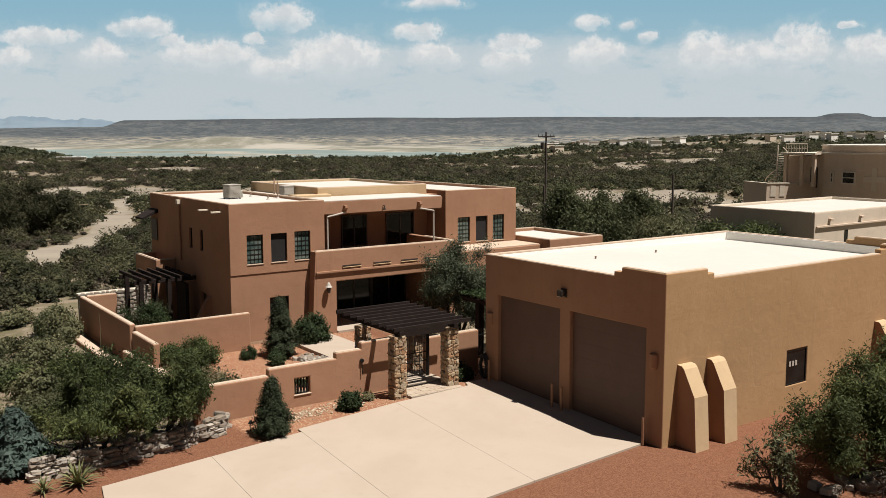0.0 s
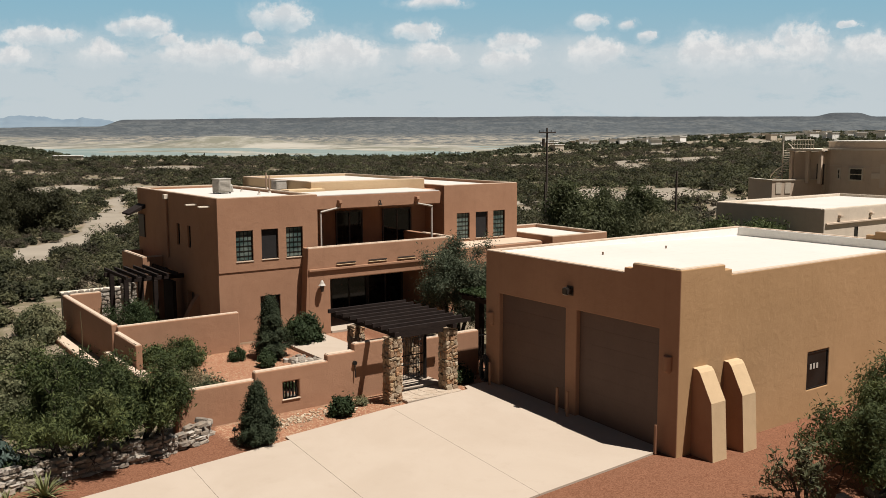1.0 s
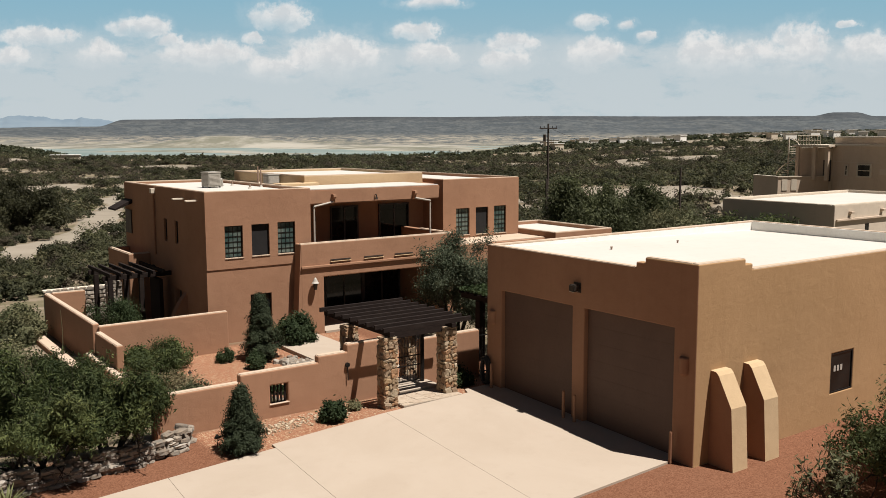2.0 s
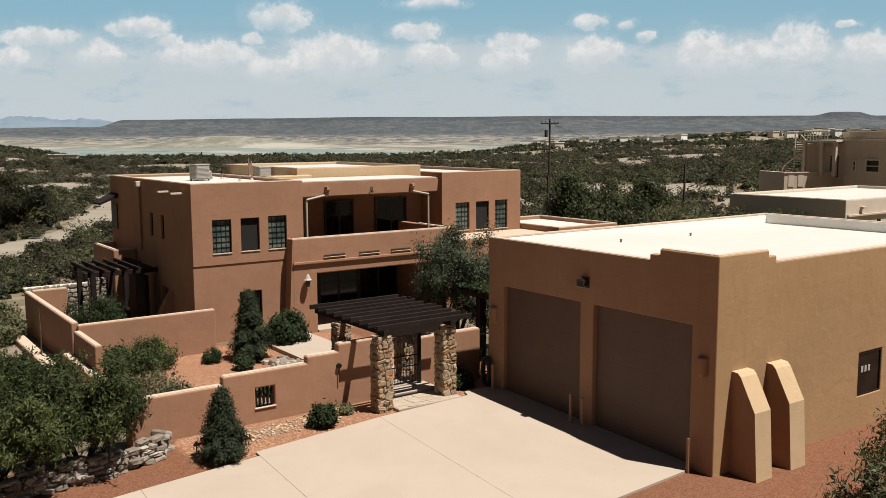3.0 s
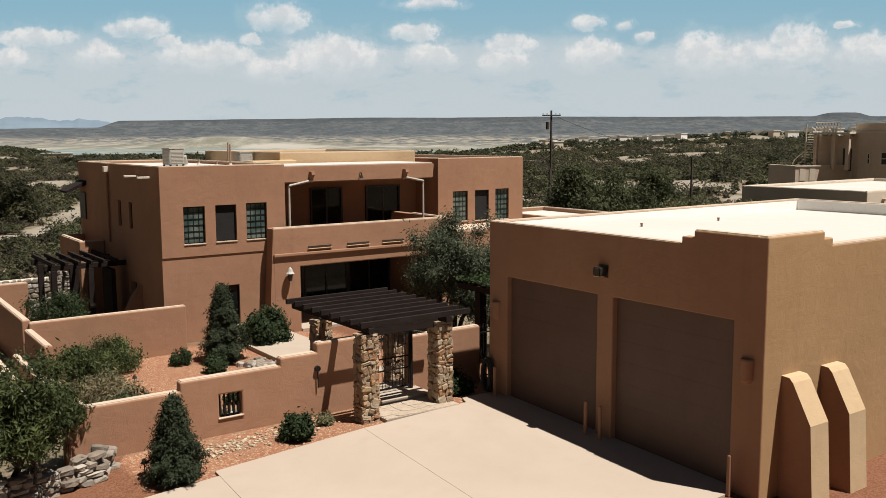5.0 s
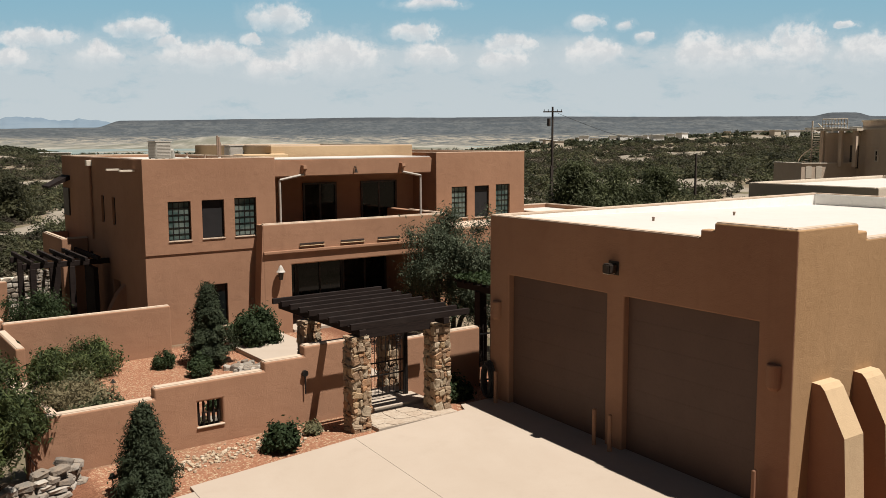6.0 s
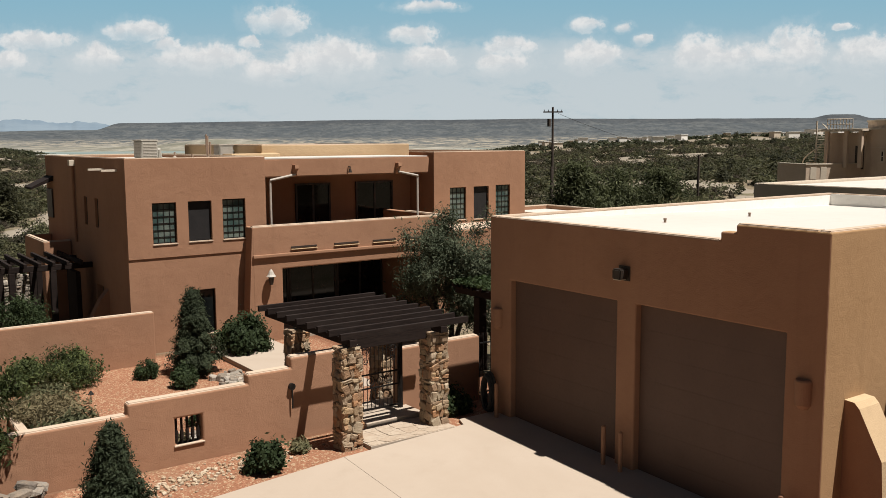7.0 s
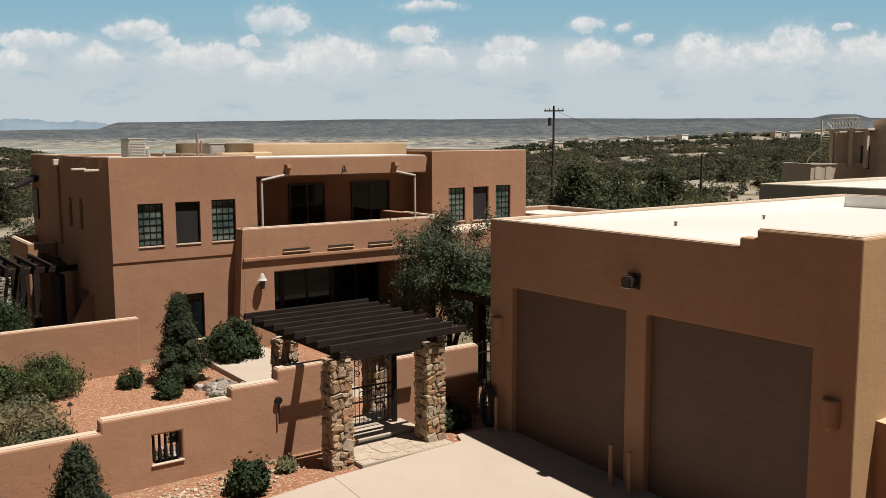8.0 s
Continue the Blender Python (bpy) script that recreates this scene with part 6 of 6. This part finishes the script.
def stacked_edging(pts, layers, seed):
    """A dry wall of flat stones laid in courses along a line."""
    rr = random.Random(seed)
    t = thing("stone_edging", "dry-stacked pale stone edging along the driveway", "stones")
    meshes = []
    for k in range(9):
        me = stone_block(rr, 1.0, 1.0, 1.0, 0.09)
        me.materials[0] = ROCK_WHITE
        meshes.append(me)
    for lay in range(layers):
        for (ax, ay), (bx, by) in zip(pts, pts[1:]):
            ln, a = math.hypot(bx - ax, by - ay), 0.0
            turn = math.degrees(math.atan2(by - ay, bx - ax))
            while a < ln:
                w = rr.uniform(0.22, 0.52)
                f = (a + w / 2) / ln
                x, y = ax + (bx - ax) * f + rr.gauss(0, 0.03), ay + (by - ay) * f + rr.gauss(0, 0.045) + 0.03 * lay
                a += w
                if lay == layers - 1 and rr.random() < 0.35:
                    continue
                h = rr.uniform(0.12, 0.18)
                ob = link_mesh("stone", rr.choice(meshes), None, t)
                ob.matrix_basis = pose(x, y, float(land(x, y)) + 0.05 + 0.135 * lay, rr.uniform(-7, 7), rr.uniform(-7, 7), turn + rr.uniform(-14, 14)) @ Matrix.Diagonal((w * 1.02, rr.uniform(0.28, 0.45), h, 1))
    return t


stacked_edging([(-18.5, 9.3), (-15.8, 9.35), (-13.7, 9.5), (-12.15, 9.9), (-11.6, 10.6)], 5, 1)
rock_row("rock_bed", "dry bed of pale river stones in the court", [(-4.4, 15.2), (-3.5, 17.0), (-3.0, 19.0), (-3.2, 20.8)], 280, 0.24, 4, ROCK_WHITE, 0.42)
rock_row("rock_bed", "loose stones on red gravel by the garden wall", [(-9.8, 9.9), (-8.0, 10.3), (-5.3, 10.6)], 300, 0.075, 5, PEBBLE, 0.3)
rock_row("rock_bed", "scattered stones on the court gravel", [(-8.6, 13.0), (-6.5, 13.6), (-4.8, 16.0)], 60, 0.2, 6, ROCK_WHITE, 0.4)
rock_row("rock_bed", "pale boulders under the mesquite", [(1.5, -5.2), (4.0, -6.0)], 20, 0.4, 7, ROCK_WHITE, 0.3)


def path_light(x, y):
    p = thing("path_light", "small dark metal path light on a stake", "lamp", "path lights")
    z = float(land(x, y))
    bm = bmesh.new()
    tube(bm, [(x, y, z - 0.05), (x, y, z + 0.34)], 0.014, 6)
    part("stake", bm, IRON, p)
    bm = bmesh.new()
    tube(bm, [(x, y, z + 0.30), (x, y, z + 0.42)], 0.10, 8, 0.02)
    part("hood", bm, IRON, p)


path_light(-8.1, 20.2)
path_light(-11.0, 9.6)

# iron ornament on the front wall
orn = thing("wall_ornament", "small dark iron ornament on the garden wall", "ornament")
bm = bmesh.new()
tube(bm, [(-5.3, 11.44, 1.52), (-5.3, 11.36, 1.52)], 0.09, 10)
part("disc", bm, IRON, orn)
bm = bmesh.new()
tube(bm, [(-5.3, 11.38, 1.45), (-5.3, 11.38, 0.95)], 0.022, 6)
part("stem", bm, IRON, orn)


# ---------------------------------------------------------------- desert scrub
def scrub(name, label, pos, radius, height, per, leaf, mat, seed):
    """Open desert bushes as one mesh: each a heap of slanted leaf clumps with gaps."""
    rg = np.random.default_rng(seed)
    n = len(pos)
    v = rg.normal(size=(n, per, 3))
    v /= np.linalg.norm(v, axis=2, keepdims=True)
    v[:, :, 2] = np.abs(v[:, :, 2])
    lob = rg.normal(size=(n, 5, 3))
    lob[:, :, 2] = np.abs(lob[:, :, 2])
    lob /= np.linalg.norm(lob, axis=2, keepdims=True)
    which = rg.integers(0, 5, (n, per))
    off = np.take_along_axis(lob, which[:, :, None], 1) * 0.55
    c = off + v * 0.5 * rg.uniform(0.4, 1.0, (n, per, 1))
    c = c * np.stack([radius, radius, height], 1)[:, None, :]
    c = c + np.column_stack([pos, land(pos[:, 0], pos[:, 1]) - 0.05])[:, None, :]
    size = np.repeat(leaf, per)
    lean = (off * 0.8 + v * 0.7 + np.array((0, 0, 0.25))).reshape(-1, 3)
    tone = np.repeat(rg.normal(0, 0.3, n), per)
    ob = link_mesh(name, leaf_mesh(name, c.reshape(-1, 3), size, rg, 1.35, 0.3, lean, quads=False, tone=tone), mat)
    return tagged(ob, label, "shrubs", kind="stuff")


def scatter(seed, count, u0, u1, s0, s1):
    rg = np.random.default_rng(seed)
    u = np.sqrt(rg.uniform(u0 ** 2, u1 ** 2, count))
    s = rg.uniform(s0, s1, count)
    v = s * u
    return np.column_stack([HUB[0] + u * FWD.x + v * RGT.x, HUB[1] + u * FWD.y + v * RGT.y]), u, v, rg


def keep_wild(p, u, v, track_w=4.5):
    """Leaves out the lots, the sandy lanes and clearings."""
    x, y = p[:, 0], p[:, 1]
    ok = ~((x > -17.5) & (x < 34) & (y > -22) & (y < 44.5) & ~((x > 23) & (y > 13)))
    ok &= ~((x > -40) & (x < -17) & (y < 13))
    ok &= ~((x > 44) & (x < 68) & (y > 21) & (y < 37)) & ~((x > 67) & (x < 97) & (y > 26) & (y < 57))
    ok &= ~((x > 16) & (y < 12) & (y > -15) & (x < 30))
    ok &= (trail(x, y) < 0.3) & (trail_distance(x, y) > 2.4)
    ok &= sandy(x, y) < 0.2
    ok &= (clearing(x, y) < 0.4) | (u < 75)
    ok &= vnoise(x * 7.3, y * 5.1, 1.0, 3) < 0.37 + 1.3 * (fbm(x, y, 34, 91) - 0.25)
    return ok


def dry_land(p, u, v):
    return land(p[:, 0], p[:, 1]) > LAKE + 5.0


p, u, v, rg = scatter(101, 3400, 34, 120, -0.58, 0.58)
ok = keep_wild(p, u, v)
p, u = p[ok], u[ok]
r = rg.uniform(0.6, 1.7, len(p)) * (1 + 0.7 * (rg.uniform(0, 1, len(p)) > 0.85))
twig = rg.uniform(0, 1, len(p)) < 0.3
tall = r * rg.uniform(0.8, 1.25, len(p))
leaf = rg.uniform(0.13, 0.2, len(p))
scrub("near_scrub", "dark olive creosote and mesquite scrub around the lots", p[~twig], r[~twig], tall[~twig], 520, leaf[~twig], LEAF_SCRUB, 7)
scrub("near_twigs", "grey-brown twiggy bushes around the lots", p[twig], r[twig] * 0.8, tall[twig] * 0.75, 420, leaf[twig] * 0.7, LEAF_TWIG, 17)
p, u, v, rg = scatter(102, 21000, 115, 420, -0.56, 0.56)
ok = keep_wild(p, u, v)
p, u = p[ok], u[ok]
r = rg.uniform(0.9, 2.6, len(p)) * (1 + 0.8 * (rg.uniform(0, 1, len(p)) > 0.9))
twig = rg.uniform(0, 1, len(p)) < 0.15 + 0.6 * sstep(0.42, 0.6, fbm(p[:, 0], p[:, 1], 70, 95))
tall = r * rg.uniform(0.6, 1.0, len(p))
leaf = rg.uniform(0.28, 0.42, len(p))
scrub("desert_scrub", "dark olive scrub spread over the tan desert", p[~twig], r[~twig], tall[~twig], 110, leaf[~twig], LEAF_SCRUB, 8)
scrub("twiggy_scrub", "grey-brown twiggy scrub spread over the tan desert", p[twig], r[twig] * 0.85, tall[twig] * 0.85, 90, leaf[twig] * 0.8, LEAF_TWIG, 18)
p, u, v, rg = scatter(103, 60000, 410, 1900, -0.54, 0.54)
ok = keep_wild(p, u, v) & dry_land(p, u, v)
p, u = p[ok], u[ok]
r = rg.uniform(1.2, 3.4, len(p))
scrub("far_scrub", "dark scrub far across the desert", p, r, r * rg.uniform(0.6, 0.95, len(p)), 14, rg.uniform(1.2, 1.9, len(p)), LEAF_FAR, 9)

p, u, v, rg = scatter(104, 1500, 95, 520, -0.56, 0.56)
ok = keep_wild(p, u, v)
p, u = p[ok], u[ok]
r = rg.uniform(1.6, 3.4, len(p))
scrub("mesquite_thicket", "dark green mesquite thickets among the desert scrub", p, r, r * rg.uniform(0.8, 1.15, len(p)), 300, rg.uniform(0.28, 0.42, len(p)), LEAF_DARK, 28)

# large mesquites in the middle distance
for k, (x, y, h, r) in enumerate(((40.5, 47.0, 6.5, 4.0), (45.5, 47.5, 6.0, 3.6), (50.0, 47.5, 5.0, 3.0), (-8.0, 95.0, 6.0, 4.4), (-3.5, 101.0, 6.6, 4.6), (-10.0, 87.0, 5.0, 3.8), (1.6, 103.0, 6.6, 4.2), (43.3, 27.0, 3.9, 2.2), (43.4, 30.6, 3.8, 2.2), (43.5, 38.0, 3.9, 2.6), (24.0, 50.0, 4.5, 3.2), (-17.0, 80.0, 4.5, 3.4), (-25.0, 74.0, 4.2, 3.4), (-31.0, 66.0, 4.0, 3.2), (-21.0, 88.0, 4.8, 3.8))):
    tree("mesquite_tree", "large dark mesquite tree in the desert scrub", x, y, h, 1.0, 20000, 0.11, LEAF_SAGE if k == 9 else LEAF_MESQUITE if k in (7, 8) else LEAF_CLUMP if k in (0, 1, 2, 10) else LEAF_DARK, 200 + k, 5, 0.75, group="wild mesquites", radius=r, low=0.3)

# distant houses: pale boxes with flat roofs
rg = np.random.default_rng(77)
for k in range(64):
    s = rg.uniform(0.11, 0.50) if k > 0 else -0.42
    uu = rg.uniform(430, 860) if k > 0 else 400
    x, y = HUB[0] + uu * (FWD.x + s * RGT.x), HUB[1] + uu * (FWD.y + s * RGT.y)
    z = float(land(x, y))
    w, d, h = rg.uniform(3.2, 7.0), rg.uniform(3, 5), rg.uniform(3.0, 4.2)
    w, h = (w, h) if k else (12.0, 3.4)
    t = thing("distant_house", "small pale house far off among the scrub", "house", "distant houses")
    m = pose(x, y, z, 0, 0, rg.uniform(-40, 0))
    bm = bmesh.new()
    box(bm, -w / 2, w / 2, -d / 2, d / 2, -1.5, h, m)
    part("wall", bm, WHITE_PAINT if k % 4 else CREAM, t)
    bm = bmesh.new()
    box(bm, -w / 2 - 0.3, w / 2 + 0.3, -d / 2 - 0.3, d / 2 + 0.3, h + 0.01, h + 0.22, m)
    part("roof", bm, COOLER if k % 5 == 2 else WHITE_PAINT, t)


# irregular flagstones between the gate pillars
def flagstones():
    w = thing("gate_walk", "irregular tan flagstones set between the gate pillars", "paving", kind="structure")
    rr = random.Random(8)
    part("bed", boxes((-4.22, -1.62, 9.3, 10.6, 0.02, 0.296)), CONCRETE, w)
    nx, ny = 6, 4
    grid = {}
    for i in range(nx + 1):
        for j in range(ny + 1):
            jx = 0 if i in (0, nx) else rr.uniform(-0.13, 0.13)
            jy = 0 if j in (0, ny) else rr.uniform(-0.1, 0.1)
            grid[i, j] = Vector((-4.2 + 2.56 * i / nx + jx, 9.32 + 1.26 * j / ny + jy, 0))
    for i in range(nx):
        for j in range(ny):
            q = [grid[i, j], grid[i + 1, j], grid[i + 1, j + 1], grid[i, j + 1]]
            mid_ = sum(q, Vector()) / 4
            z = 0.308 + rr.uniform(-0.004, 0.006)
            bm = bmesh.new()
            ring = []
            for a, b in zip(q, q[1:] + q[:1]):
                for f in (0.12, 0.5, 0.88):
                    p = a.lerp(b, f)
                    ring.append(mid_ + (p - mid_) * rr.uniform(0.94, 0.985))
            top = [bm.verts.new((p.x, p.y, z)) for p in ring]
            low = [bm.verts.new((p.x, p.y, 0.25)) for p in ring]
            bm.faces.new(top)
            for k in range(len(ring)):
                bm.faces.new((top[k], low[k], low[(k + 1) % len(ring)], top[(k + 1) % len(ring)]))
            part("flagstone", bm, FLAG, w)


FLAG = stone("flagstone", [(0.352, 0.284, 0.216), (0.368, 0.300, 0.228), (0.336, 0.264, 0.196), (0.376, 0.308, 0.236)])
flagstones()
